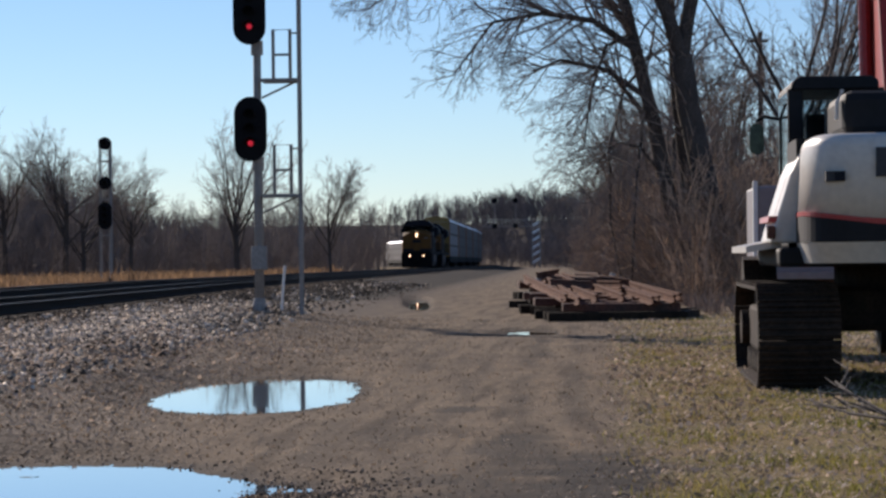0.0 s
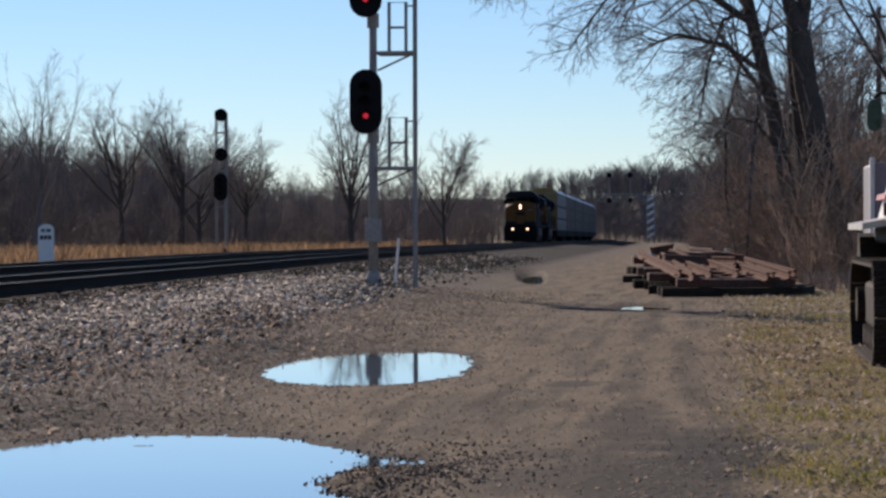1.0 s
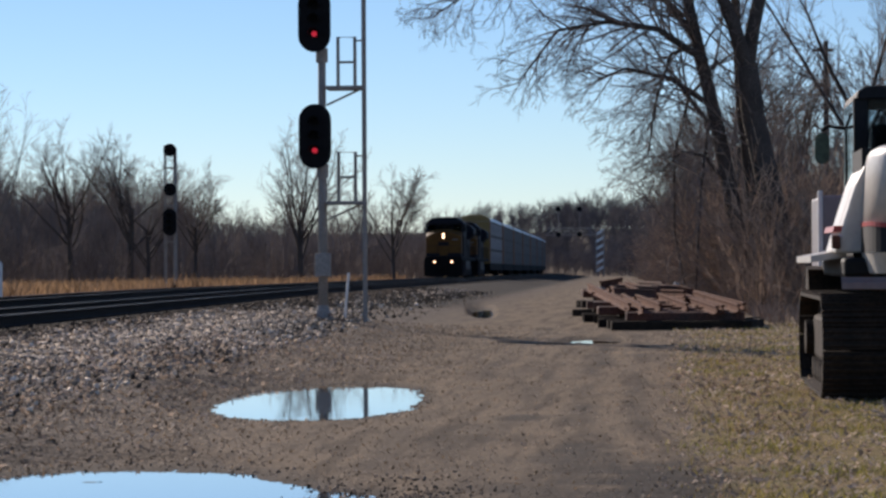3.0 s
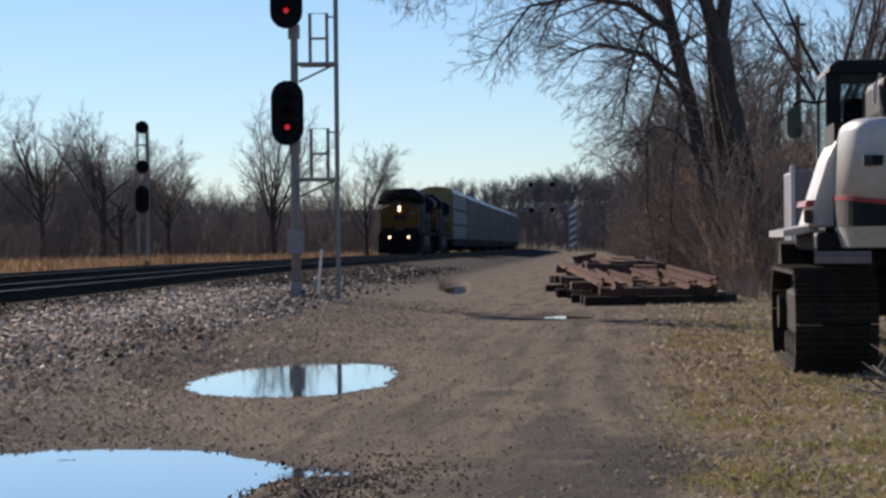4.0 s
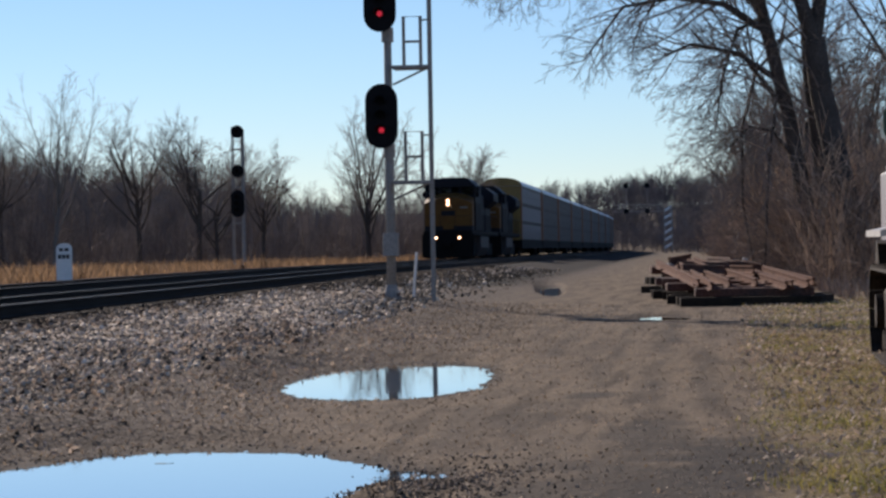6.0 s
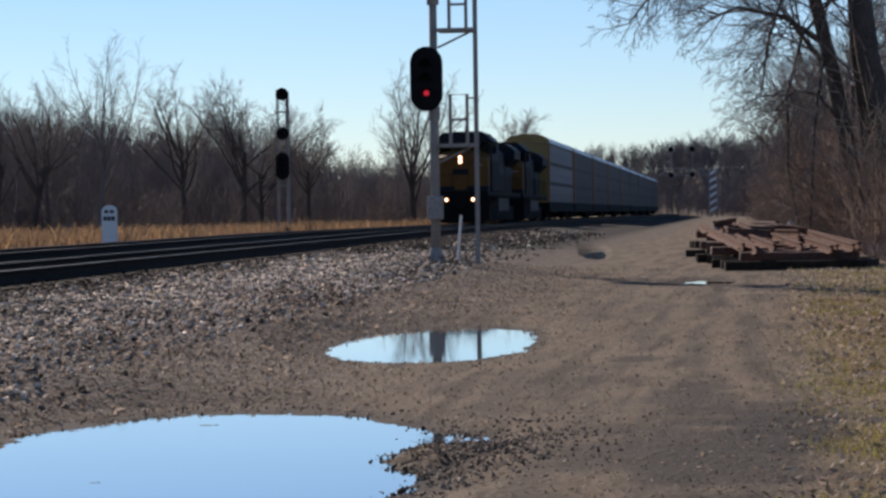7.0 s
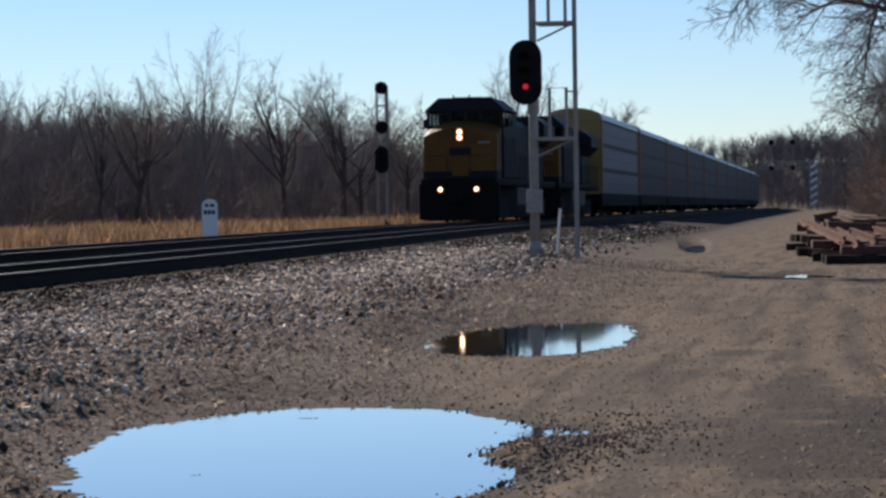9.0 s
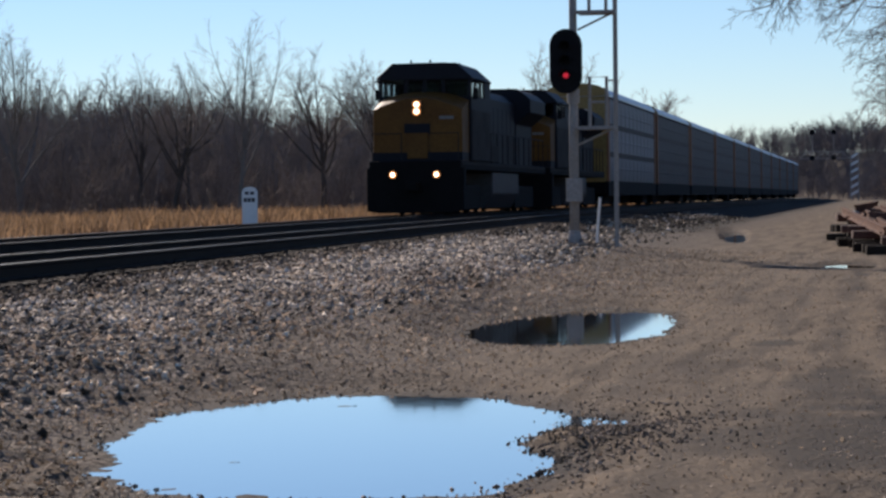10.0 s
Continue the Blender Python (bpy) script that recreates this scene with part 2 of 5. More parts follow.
def tube(points, radius, sides=8, bm=None, caps=True):
    """A round bar along a line of points; radius: one number or one for each point."""
    bm = bm or bmesh.new()
    pts = [Vector(p) for p in points]
    rad = radius if isinstance(radius, (list, tuple)) else [radius] * len(pts)
    rings = []
    for i, p in enumerate(pts):
        d = (pts[min(i + 1, len(pts) - 1)] - pts[max(i - 1, 0)]).normalized()
        a = d.cross(Vector((0, 0, 1)) if abs(d.z) < 0.9 else Vector((1, 0, 0))).normalized()
        c = d.cross(a)
        rings.append([bm.verts.new(p + (a * math.cos(k * 2 * math.pi / sides) + c * math.sin(k * 2 * math.pi / sides)) * rad[i]) for k in range(sides)])
    for r0, r1 in zip(rings, rings[1:]):
        for k in range(sides):
            bm.faces.new((r0[k], r0[(k + 1) % sides], r1[(k + 1) % sides], r1[k]))
    if caps:
        bm.faces.new(rings[0][::-1])
        bm.faces.new(rings[-1])
    return bm


def prism(outline, y0, y1, bev=0.0, axis="y"):
    """A closed outline of (a, z) pairs drawn out along y (or along x)."""
    bm = bmesh.new()
    spot = (lambda a, z, w: (a, w, z)) if axis == "y" else (lambda a, z, w: (w, a, z))
    r0 = [bm.verts.new(spot(a, z, y0)) for a, z in outline]
    r1 = [bm.verts.new(spot(a, z, y1)) for a, z in outline]
    n = len(outline)
    bm.faces.new(r0)
    bm.faces.new(r1[::-1])
    for k in range(n):
        bm.faces.new((r0[k], r1[k], r1[(k + 1) % n], r0[(k + 1) % n]))
    bmesh.ops.recalc_face_normals(bm, faces=bm.faces[:])
    if bev:
        bmesh.ops.bevel(bm, geom=bm.edges[:], offset=bev, segments=2, affect="EDGES", profile=0.5)
    return bm


def disc(radius, y0, y1, sides=24, cx=0.0, cz=0.0):
    return prism([(cx + radius * math.cos(k * 2 * math.pi / sides), cz + radius * math.sin(k * 2 * math.pi / sides)) for k in range(sides)], y0, y1)


def oval(w, h, y0, y1, cx=0.0, cz=0.0, n=10):
    """A plate with straight sides and round ends."""
    r = w / 2
    pts = [(cx + r * math.cos(a), cz + (h / 2 - r) + r * math.sin(a)) for a in np.linspace(0, math.pi, n)]
    pts += [(cx + r * math.cos(a), cz - (h / 2 - r) + r * math.sin(a)) for a in np.linspace(math.pi, 2 * math.pi, n)]
    return prism(pts, y0, y1)


def stuff_mesh(name, verts, faces, mat, label, category, smooth=False):
    me = bpy.data.meshes.new(name)
    verts, faces = np.asarray(verts, np.float32), np.asarray(faces, np.int32)
    me.vertices.add(len(verts))
    me.vertices.foreach_set("co", verts.ravel())
    k = faces.shape[1]
    me.loops.add(faces.size)
    me.loops.foreach_set("vertex_index", faces.ravel())
    me.polygons.add(len(faces))
    me.polygons.foreach_set("loop_start", np.arange(0, faces.size, k, dtype=np.int32))
    me.update(calc_edges=True)
    me.materials.append(mat)
    if smooth:
        me.polygons.foreach_set("use_smooth", [True] * len(faces))
    ob = new(name, me)
    return tagged(ob, label, category, kind="stuff") if category else ob


# ---------- the line of the railway and the ground ----------
CURVE_Y, CURVE_R, NEAR = 420.0, 900.0, 4.2


def line_x(y):
    """Centre of the far track at the distance y ahead; it bends away to the left at last."""
    y = np.asarray(y, float)
    return -14.53 - 0.0187 * y - np.maximum(y - CURVE_Y, 0) ** 2 / (2 * CURVE_R)


def rail_z(y):
    return 0.71 - 0.0033 * np.clip(np.asarray(y, float) - 80, 0, 800)


def soft_noise(x, y, scale, seed=0.0):
    return np.array([noise.noise((a * scale + seed, b * scale - seed, seed)) for a, b in zip(np.ravel(x), np.ravel(y))]).reshape(np.shape(x))


# centre x, y, half width, half length, lean
PUDDLES = [(-3.42, 14.9, 1.42, 3.1, -0.13), (-3.74, 27.2, 1.06, 3.5, -0.055), (-1.36, 47.0, 0.46, 1.9, -0.03), (-5.44, 74.0, 0.30, 7.5, -0.073)]


def ground_parts(x, y):
    """Height and masks of the ground."""
    u = x - line_x(y) - NEAR
    zr = rail_z(y)
    prof = np.interp(u, [-60, -12, -6.6, -5.9, 1.6, 2.2, 3.2, 4.2, 6.0, 8.0, 20, 60],
                     [-0.9, -0.55, -0.36, -0.22, -0.22, -0.27, -0.36, -0.42, -0.58, -0.66, -0.63, -0.2])
    n1, n2 = soft_noise(x, y, 0.35, 3.1), soft_noise(x, y, 1.7, 9.2)
    near = np.abs(x) < 30
    n3 = np.where(near, soft_noise(x, y, 6.5, 4.4), 0)
    z = zr + prof + 0.018 * n1 + 0.012 * n2 + 0.006 * n3
    edge = np.full(np.shape(x), 9.0)
    for i, (cx, cy, a, b, lean) in enumerate(PUDDLES):
        r = np.sqrt((np.abs((x - cx - lean * (y - cy)) / a)) ** 2.3 + (np.abs((y - cy) / b)) ** 2.3) + 0.10 * n2 + 0.05 * n3
        if i == 0:
            r = r + (0.52 + 0.5 * n3) * np.exp(-(((x + 2.0) / 0.40) ** 2 + ((y - 14.7) / 0.6) ** 2))
            r = r - 0.30 * np.exp(-(((x + 1.85) / 0.30) ** 2 + ((y - 15.9) / 0.75) ** 2)) * (0.75 + n3)
            r = r + 0.5 * n3 * np.exp(-(((x + 4.55) / 0.35) ** 2 + ((y - 13.2) / 0.9) ** 2))
        edge = np.minimum(edge, r)
    bank = 0.085 * (edge - 1.0) + 0.22 * np.maximum(edge - 1.25, 0) + 0.004 * n3 * (edge > 0.9)
    z = np.where(y < 75, np.maximum(z, 0.022), z)
    z = np.where(edge < 4, np.minimum(z, bank), z)
    # wooded rises behind the field, along the yard and in the distance
    ease = lambda t: np.clip(t, 0, 1) ** 2 * (3 - 2 * np.clip(t, 0, 1))
    z = z + (5.5 + 2.5 * n1) * ease((-u - 28) / 45) * ease((y - 255) / 130)
    z = z + 7.0 * ease((x - 4.5 - 0.01 * y) / 45) * ease((y - 75) / 60)
    z = z + 12.0 * ease((y - 510) / 170) * ease((x - line_x(y) - 16) / 30)
    z = z + 14.0 * ease((y - 760) / 200) * (1 - 0.8 * ease((x - line_x(y) - 16) / 30))
    wet = np.clip(1.28 - edge, 0, 0.28) / 0.28
    for cx, cy, a, b, k in ((-1.32, 23.4, 0.35, 0.5, 0.9), (-0.74, 19.2, 0.22, 0.4, 0.8), (-0.05, 15.8, 0.42, 2.4, 1.0), (-0.9, 16.8, 0.8, 1.4, 0.3), (-1.9, 33, 0.25, 2.5, 0.35), (-0.35, 13.8, 0.6, 1.6, 0.9), (-0.85, 14.6, 0.6, 1.7, 0.75), (-0.6, 18.2, 0.3, 2.4, 0.75), (-1.7, 20.5, 0.3, 1.6, 0.4)):
        r = np.sqrt(((x - cx) / a) ** 2 + ((y - cy) / b) ** 2) + 0.7 * n2 + 0.4 * n3
        wet = np.maximum(wet, k * np.clip(1.3 - r, 0, 0.6) / 0.6)
    for off, k in ((-0.75, 0.8), (-2.15, 0.5), (-1.35, 0.55), (-0.2, 0.6)):
        rut = np.exp(-((x - off + 0.012 * (y - 15) + 0.15 * n1) / 0.13) ** 2) * np.clip(0.55 + 1.3 * soft_noise(x, y, 0.5, 7.0 + off), 0, 1)
        wet = np.maximum(wet, k * rut * (y > 8) * (y < 75))
    gravel = np.clip(np.interp(u + 0.8 * n1, [-7, -6, 5.0, 7.5], [0, 1, 1, 0]), 0, 1)
    # beyond 52 m the dark bed widens to paint in the train's shade
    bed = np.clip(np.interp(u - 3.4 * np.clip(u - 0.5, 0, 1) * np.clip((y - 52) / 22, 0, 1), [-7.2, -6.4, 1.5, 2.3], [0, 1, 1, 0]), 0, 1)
    grass = np.clip((x + 0.02 + 0.35 * n1 + 0.25 * n2 - 0.004 * y) / 0.5, 0, 1) * np.clip((62 - y + 6 * n1) / 12, 0, 1)
    field = np.clip((-7.2 - u) / 1.0, 0, 1)
    field = np.maximum(field, np.clip((x - 2.5 - 0.01 * y) / 2, 0, 1) * np.clip((y - 55) / 10, 0, 1))
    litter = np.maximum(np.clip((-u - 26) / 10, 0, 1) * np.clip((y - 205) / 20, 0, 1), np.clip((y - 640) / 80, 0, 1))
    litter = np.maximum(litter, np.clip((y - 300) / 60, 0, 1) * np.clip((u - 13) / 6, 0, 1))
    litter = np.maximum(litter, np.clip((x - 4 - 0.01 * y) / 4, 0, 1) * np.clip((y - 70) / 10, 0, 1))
    return z, wet * 0.9, gravel, grass, field, litter, bed


def ground_height(x, y):
    return ground_parts(np.atleast_1d(np.asarray(x, float)), np.atleast_1d(np.asarray(y, float)))[0]


def build_ground():
    xs = np.concatenate([-np.geomspace(2500, 22, 26), np.arange(-21, -6, 0.25), np.arange(-6, 0.8, 0.085), np.arange(0.8, 8, 0.2), np.geomspace(8.5, 2500, 28)])
    ys = np.concatenate([[-400, -150, -60, -25, -10, 0, 5, 8], np.arange(10, 32, 0.11), np.geomspace(32, 110, 170), np.geomspace(112, 4500, 60)])
    X, Y = np.meshgrid(xs, ys)
    z, wet, gravel, grass, field, litter, bed = ground_parts(X.ravel(), Y.ravel())
    verts = np.stack([X.ravel(), Y.ravel(), z], 1)
    n, m = len(xs), len(ys)
    i = (np.arange(m - 1)[:, None] * n + np.arange(n - 1)).ravel()
    ob = stuff_mesh("ground", verts, np.stack([i, i + 1, i + n + 1, i + n], 1), GROUND, "", "", True)
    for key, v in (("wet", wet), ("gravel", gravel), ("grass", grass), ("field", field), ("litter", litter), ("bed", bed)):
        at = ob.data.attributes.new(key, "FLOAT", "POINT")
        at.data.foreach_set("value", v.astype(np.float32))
    tagged(ob, "muddy gravel yard with a grassy verge beside the railway", "ground", kind="structure")
    for i, (cx, cy, a, b, lean) in enumerate(PUDDLES):
        bm = bmesh.new()
        vs = [bm.verts.new((cx + lean * b * 1.3 * math.sin(k * math.pi / 24) + 1.3 * a * math.cos(k * math.pi / 24), cy + 1.3 * b * math.sin(k * math.pi / 24), 0.0)) for k in range(48)]
        bm.faces.new(vs)
        tagged(part("puddle", bm, WATER), "still rain puddle mirroring the blue sky", "puddle", kind="structure")


build_ground()


def track_run(name, offset, label):
    """Two rails on their ties, following the railway's line."""
    top = thing(name, Matrix(), label, "railway track", kind="structure")
    ys = np.concatenate([np.arange(-60, 420, 6.0), np.arange(420, 760, 12.0)])
    for side in (-0.7525, 0.7525):
        for nm, prof, mat in (("rail", [(-0.07, -0.18), (0.07, -0.18), (0.07, -0.165), (0.012, -0.15), (0.012, -0.05), (0.037, -0.035), (0.037, -0.006), (-0.037, -0.006), (-0.037, -0.035), (-0.012, -0.05), (-0.012, -0.15), (-0.07, -0.165)], STEEL),
                              ("running_surface", [(-0.034, -0.0075), (0.034, -0.0075), (0.034, 0.0), (-0.034, 0.0)], RAILTOP)):
            bm = bmesh.new()
            rings = [[bm.verts.new((line_x(y) + offset + side + a, y, rail_z(y) + z)) for a, z in prof] for y in ys]
            for r0, r1 in zip(rings, rings[1:]):
                for k in range(len(prof)):
                    bm.faces.new((r0[k], r0[(k + 1) % len(prof)], r1[(k + 1) % len(prof)], r1[k]))
            bm.normal_update()
            bmesh.ops.recalc_face_normals(bm, faces=bm.faces[:])
            part(nm, bm, mat, top)
    return top


TRACK_FAR = track_run("track_far", 0.0, "far railway track with polished rails on dark ties")
TRACK_NEAR = track_run("track_near", NEAR, "near railway track with polished rails on dark ties")


# ---------- bare trees ----------
def grow(rng, p, d, length, r, level, out, spec):
    """One limb and, from it, its smaller ones. out: list of (points, radii, level)."""
    segs = spec["segs"][level]
    pts, rad = [p], [r]
    step = length / segs
    end = spec["end"][level]
    for i in range(segs):
        d = (d + Vector(rng.normal(0, spec["wander"][level], 3)) + Vector((0, 0, spec["lift"][level]))).normalized()
        p = p + d * step
        pts.append(p)
        rad.append(r * (1 - (1 - end) * (i + 1) / segs))
    out.append((pts, rad, level))
    if level + 1 >= len(spec["kids"]) + 1:
        return
    for k in range(spec["kids"][level]):
        f = spec["from"][level] + (1 - spec["from"][level]) * (k + rng.uniform(0.1, 0.9)) / spec["kids"][level]
        j = min(int(f * segs), segs - 1)
        q = pts[j].lerp(pts[j + 1], f * segs - j)
        axis = (pts[j + 1] - pts[j]).normalized()
        side = Vector(rng.normal(0, 1, 3))
        side = (side - axis * side.dot(axis)).normalized()
        ang = rng.normal(spec["angle"][level], 0.15)
        nd = axis * math.cos(ang) + side * math.sin(ang)
        grow(rng, q, nd, length * spec["ratio"][level] * rng.uniform(0.7, 1.15) * (1.15 - 0.5 * f), max(rad[j] * spec["thin"][level], spec["least"]), level + 1, out, spec)


def limbs_mesh(limbs, sides=(7, 5, 4, 3, 3, 3)):
    V, F, base = [], [], 0
    for pts, rad, lev in limbs:
        n = sides[lev]
        for i, p in enumerate(pts):
            d = (pts[min(i + 1, len(pts) - 1)] - pts[max(i - 1, 0)]).normalized()
            a = d.cross(Vector((0.3, 0.9, 0.1)) if abs(d.z) > 0.7 else Vector((0, 0, 1))).normalized()
            c = d.cross(a)
            for k in range(n):
                w = k * 2 * math.pi / n
                V.append(p + (a * math.cos(w) + c * math.sin(w)) * rad[i])
        for i in range(len(pts) - 1):
            for k in range(n):
                F.append((base + i * n + k, base + i * n + (k + 1) % n, base + (i + 1) * n + (k + 1) % n, base + (i + 1) * n + k))
        base += n * len(pts)
    return np.array([tuple(v) for v in V], np.float32), np.array(F, np.int32)


SPEC_ROUND = dict(segs=(5, 5, 4, 3, 1), kids=(9, 6, 6, 5), wander=(0.06, 0.10, 0.14, 0.18, 0.2), lift=(0.04, 0.10, 0.07, 0.04, 0.02), end=(0.5, 0.3, 0.3, 0.4, 0.5),
                  ratio=(0.85, 0.62, 0.6, 0.62), angle=(0.55, 0.55, 0.55, 0.55), thin=(0.5, 0.45, 0.45, 0.5), least=0.007)
SPEC_ROUND["from"] = (0.14, 0.2, 0.15, 0.12)
SPEC_VASE = dict(SPEC_ROUND, segs=(3, 8, 5, 4, 2), kids=(11, 10, 7, 4), wander=(0.04, 0.07, 0.10, 0.13, 0.15), lift=(0.02, 0.035, 0.02, 0.01, 0.0), end=(0.6, 0.2, 0.3, 0.4, 0.5),
                 ratio=(1.9, 0.36, 0.5, 0.55), angle=(0.55, 0.55, 0.55, 0.6), thin=(0.5, 0.42, 0.45, 0.5), least=0.010)
SPEC_VASE["from"] = (0.30, 0.22, 0.2, 0.15)
SPEC_CROWN = dict(SPEC_VASE, ratio=(1.3, 0.42, 0.5, 0.55), angle=(0.70, 0.6, 0.6, 0.6), lift=(0.02, 0.06, 0.03, 0.01, 0.0), wander=(0.05, 0.10, 0.12, 0.14, 0.15))
SPEC_CROWN["from"] = (0.45, 0.2, 0.2, 0.15)
SPEC_SLIM = dict(SPEC_VASE, kids=(9, 8, 5, 3), ratio=(1.6, 0.36, 0.45, 0.5), angle=(0.34, 0.42, 0.5, 0.55))
SPEC_SLIM["from"] = (0.4, 0.25, 0.2, 0.15)
SPEC_TALL = dict(SPEC_ROUND, kids=(11, 5, 4, 3), ratio=(0.45, 0.5, 0.5, 0.5), angle=(0.55, 0.55, 0.55, 0.6), end=(0.15, 0.25, 0.3, 0.4, 0.5))
SPEC_TALL["from"] = (0.3, 0.25, 0.2, 0.15)
SPEC_WOOD = dict(SPEC_TALL, kids=(7, 4, 3), segs=(4, 3, 2, 1), least=0.018)
SPEC_BUSH = dict(segs=(3, 2, 1), kids=(5, 4), wander=(0.14, 0.18, 0.2), lift=(0.10, 0.05, 0.02), end=(0.35, 0.35, 0.4), ratio=(0.55, 0.55), angle=(0.5, 0.6), thin=(0.6, 0.6), least=0.010)
SPEC_BUSH["from"] = (0.1, 0.1)


def tree_limbs(seed, height, r, spec, lean=(0, 0)):
    rng = np.random.default_rng(seed)
    out = []
    grow(rng, Vector((0, 0, -0.2)), Vector((lean[0], lean[1], 1)).normalized(), height, r, 0, out, spec)
    return out


def plant_tree(x, y, height, r, seed, spec, label, bark=None, twig=None, lean=(0, 0), fit=0.0):
    """A tree as a thing: trunk with main limbs, and crown of branches and twigs."""
    limbs = tree_limbs(seed, 6.0, r, spec, lean)
    k = height / max(p.z for pts, rad, lev in limbs for p in pts)
    limbs = [([p * k for p in pts], rad, lev) for pts, rad, lev in limbs]
    top = thing("tree", pose(x, y, float(ground_height(x, y)[0]) + fit), label, "tree")
    for nm, pick, mat in (("trunk", lambda l: l <= 1, bark or BARK), ("crown", lambda l: l > 1, twig or TWIG)):
        v, f = limbs_mesh([q for q in limbs if pick(q[2])])
        stuff_mesh(nm, v, f, mat, "", "", True).parent = top
    return top


def scatter_copies(name, templates, spots, mat, label, category):
    """Many plants joined into one object. spots: x, y, z, size, turn, template."""
    V, F, base = [], [], 0
    for x, y, z, s, a, k in spots:
        v, f = templates[int(k) % len(templates)]
        c, si = math.cos(a), math.sin(a)
        V.append(np.stack([x + s * (v[:, 0] * c - v[:, 1] * si), y + s * (v[:, 0] * si + v[:, 1] * c), z + s * v[:, 2]], 1))
        F.append(f + base)
        base += len(v)
    return stuff_mesh(name, np.concatenate(V), np.concatenate(F), mat, label, category)


# single trees beyond the field, left of the railway: x, y, height, trunk radius, kind, words
for i, (x, y, h, r, spec, words, dark) in enumerate([
    (-26.6, 183, 12.4, 0.24, SPEC_VASE, "bare round-crowned tree beyond the tracks, fine twigs", 0),
    (-20.8, 192, 9.4, 0.14, SPEC_VASE, "small bare tree with upswept branches beyond the field", 0),
    (-43.5, 203, 12.6, 0.28, SPEC_CROWN, "bare broad tree at the edge of the woods", 1),
    (-49.2, 206, 14.2, 0.26, SPEC_CROWN, "bare dark tree at the edge of the woods", 1),
    (-54.8, 200, 16.6, 0.20, SPEC_SLIM, "tall pale-barked bare tree rising above the wood edge", 2),
    (-60.8, 201, 12.6, 0.26, SPEC_CROWN, "bare tree with a dark leaning trunk", 1),
    (-38.5, 205, 9.5, 0.2, SPEC_CROWN, "bare tree with spreading crown in the wood edge", 1),
    (-73.5, 200, 18.5, 0.30, SPEC_VASE, "large bare tree with pale upper branches", 2),
    (-67.0, 212, 14.5, 0.22, SPEC_SLIM, "bare slender tree among woodland", 0),
    (-46.0, 222, 13.5, 0.22, SPEC_VASE, "bare tree standing in the woodland behind the field", 1),
    (-63.8, 216, 14.0, 0.20, SPEC_SLIM, "bare upright tree among woodland", 0),
]):
    plant_tree(x, y, h, r, 40 + i, spec, words, PALEBARK if dark == 2 else BARK, PALEBARK if dark == 2 else TWIG, lean=(0.25, 0) if "leaning" in words else (0, 0))

# woods as masses
WOODS = [limbs_mesh(tree_limbs(200 + k, 0.85, 0.016, dict(SPEC_WOOD, kids=(9, 5, 3), least=0.0016)), (4, 3, 3, 3, 3)) for k in range(7)]
FARTREES = [limbs_mesh(tree_limbs(500 + k, 0.8, 0.016, dict(SPEC_WOOD, kids=(12, 6), segs=(2, 1, 1), least=0.0042, ratio=(0.5, 0.6), angle=(0.6, 0.7))), (3, 3, 3)) for k in range(6)]
BUSHES = [limbs_mesh([q for j in range(4) for q in [(tuple_pts, rr, l) for tuple_pts, rr, l in tree_limbs(300 + 10 * k + j, 0.85, 0.008, dict(SPEC_BUSH, least=0.0028), tuple(np.random.default_rng(k * 7 + j).normal(0, 0.35, 2)))]], (3, 3, 3)) for k in range(6)]


def wood_spots(rng, n, xr, yr, hr, keep=lambda x, y: True):
    out = []
    while len(out) < n:
        x, y = rng.uniform(*xr), rng.uniform(*yr)
        if keep(x, y):
            low = 0.78 if -0.19 < x / y < -0.06 and y < 450 else 1.2 if x / y < -0.26 else 1.0
            out.append((x, y, float(ground_height(x, y)[0]) - 0.1, low * rng.uniform(*hr), rng.uniform(0, 6.3), rng.integers(0, 99)))
    return out


rng = np.random.default_rng(5)
scatter_copies("woodland", WOODS, wood_spots(rng, 640, (-150, -22), (216, 380), (8.5, 14.0), lambda x, y: x / y < -0.085 and x < line_x(y) - 6), TWIG, "leafless grey-brown woodland behind the field", "woodland")
scatter_copies("brushwood", BUSHES, wood_spots(rng, 420, (-125, -17), (196, 290), (3.0, 6.5), lambda x, y: x / y < -0.075 and x < line_x(y) - 4), UNDERGROWTH, "tangled leafless undergrowth at the wood's edge", "undergrowth")
scatter_copies("far_woods", FARTREES, wood_spots(rng, 1100, (-200, 60), (500, 820), (7, 13), lambda x, y: x > line_x(y) + 22 or y > 780), FARWOOD, "distant dark wooded ridge", "woodland")
scatter_copies("midground_woods", FARTREES, wood_spots(rng, 420, (-60, 40), (465, 620), (4.5, 8.5), lambda x, y: x > line_x(y) + 13), FARWOOD, "dark thicket beyond the end of the yard", "woodland")
scatter_copies("hillside_woods", FARTREES, wood_spots(rng, 750, (-165, -30), (275, 420), (7, 12), lambda x, y: x / y < -0.09 and x < line_x(y) - 10), TWIG, "leafless woods on the rise behind the field", "woodland")


def edge_spots(rng, n, yr, hr, depth, shift=0.0):
    """Spots thickest along the yard's wooded edge, which draws nearer to the railway with distance."""
    y = yr[0] + (yr[1] - yr[0]) * rng.uniform(0, 1, n) ** 1.3
    x = 2.6 + shift - 0.024 * (y - 70) + rng.exponential(depth, n) * (0.4 + y / 200)
    z = ground_height(x, y) - 0.1
    return [(x[k], y[k], z[k], rng.uniform(*hr), rng.uniform(0, 6.3), rng.integers(0, 99)) for k in range(n)]


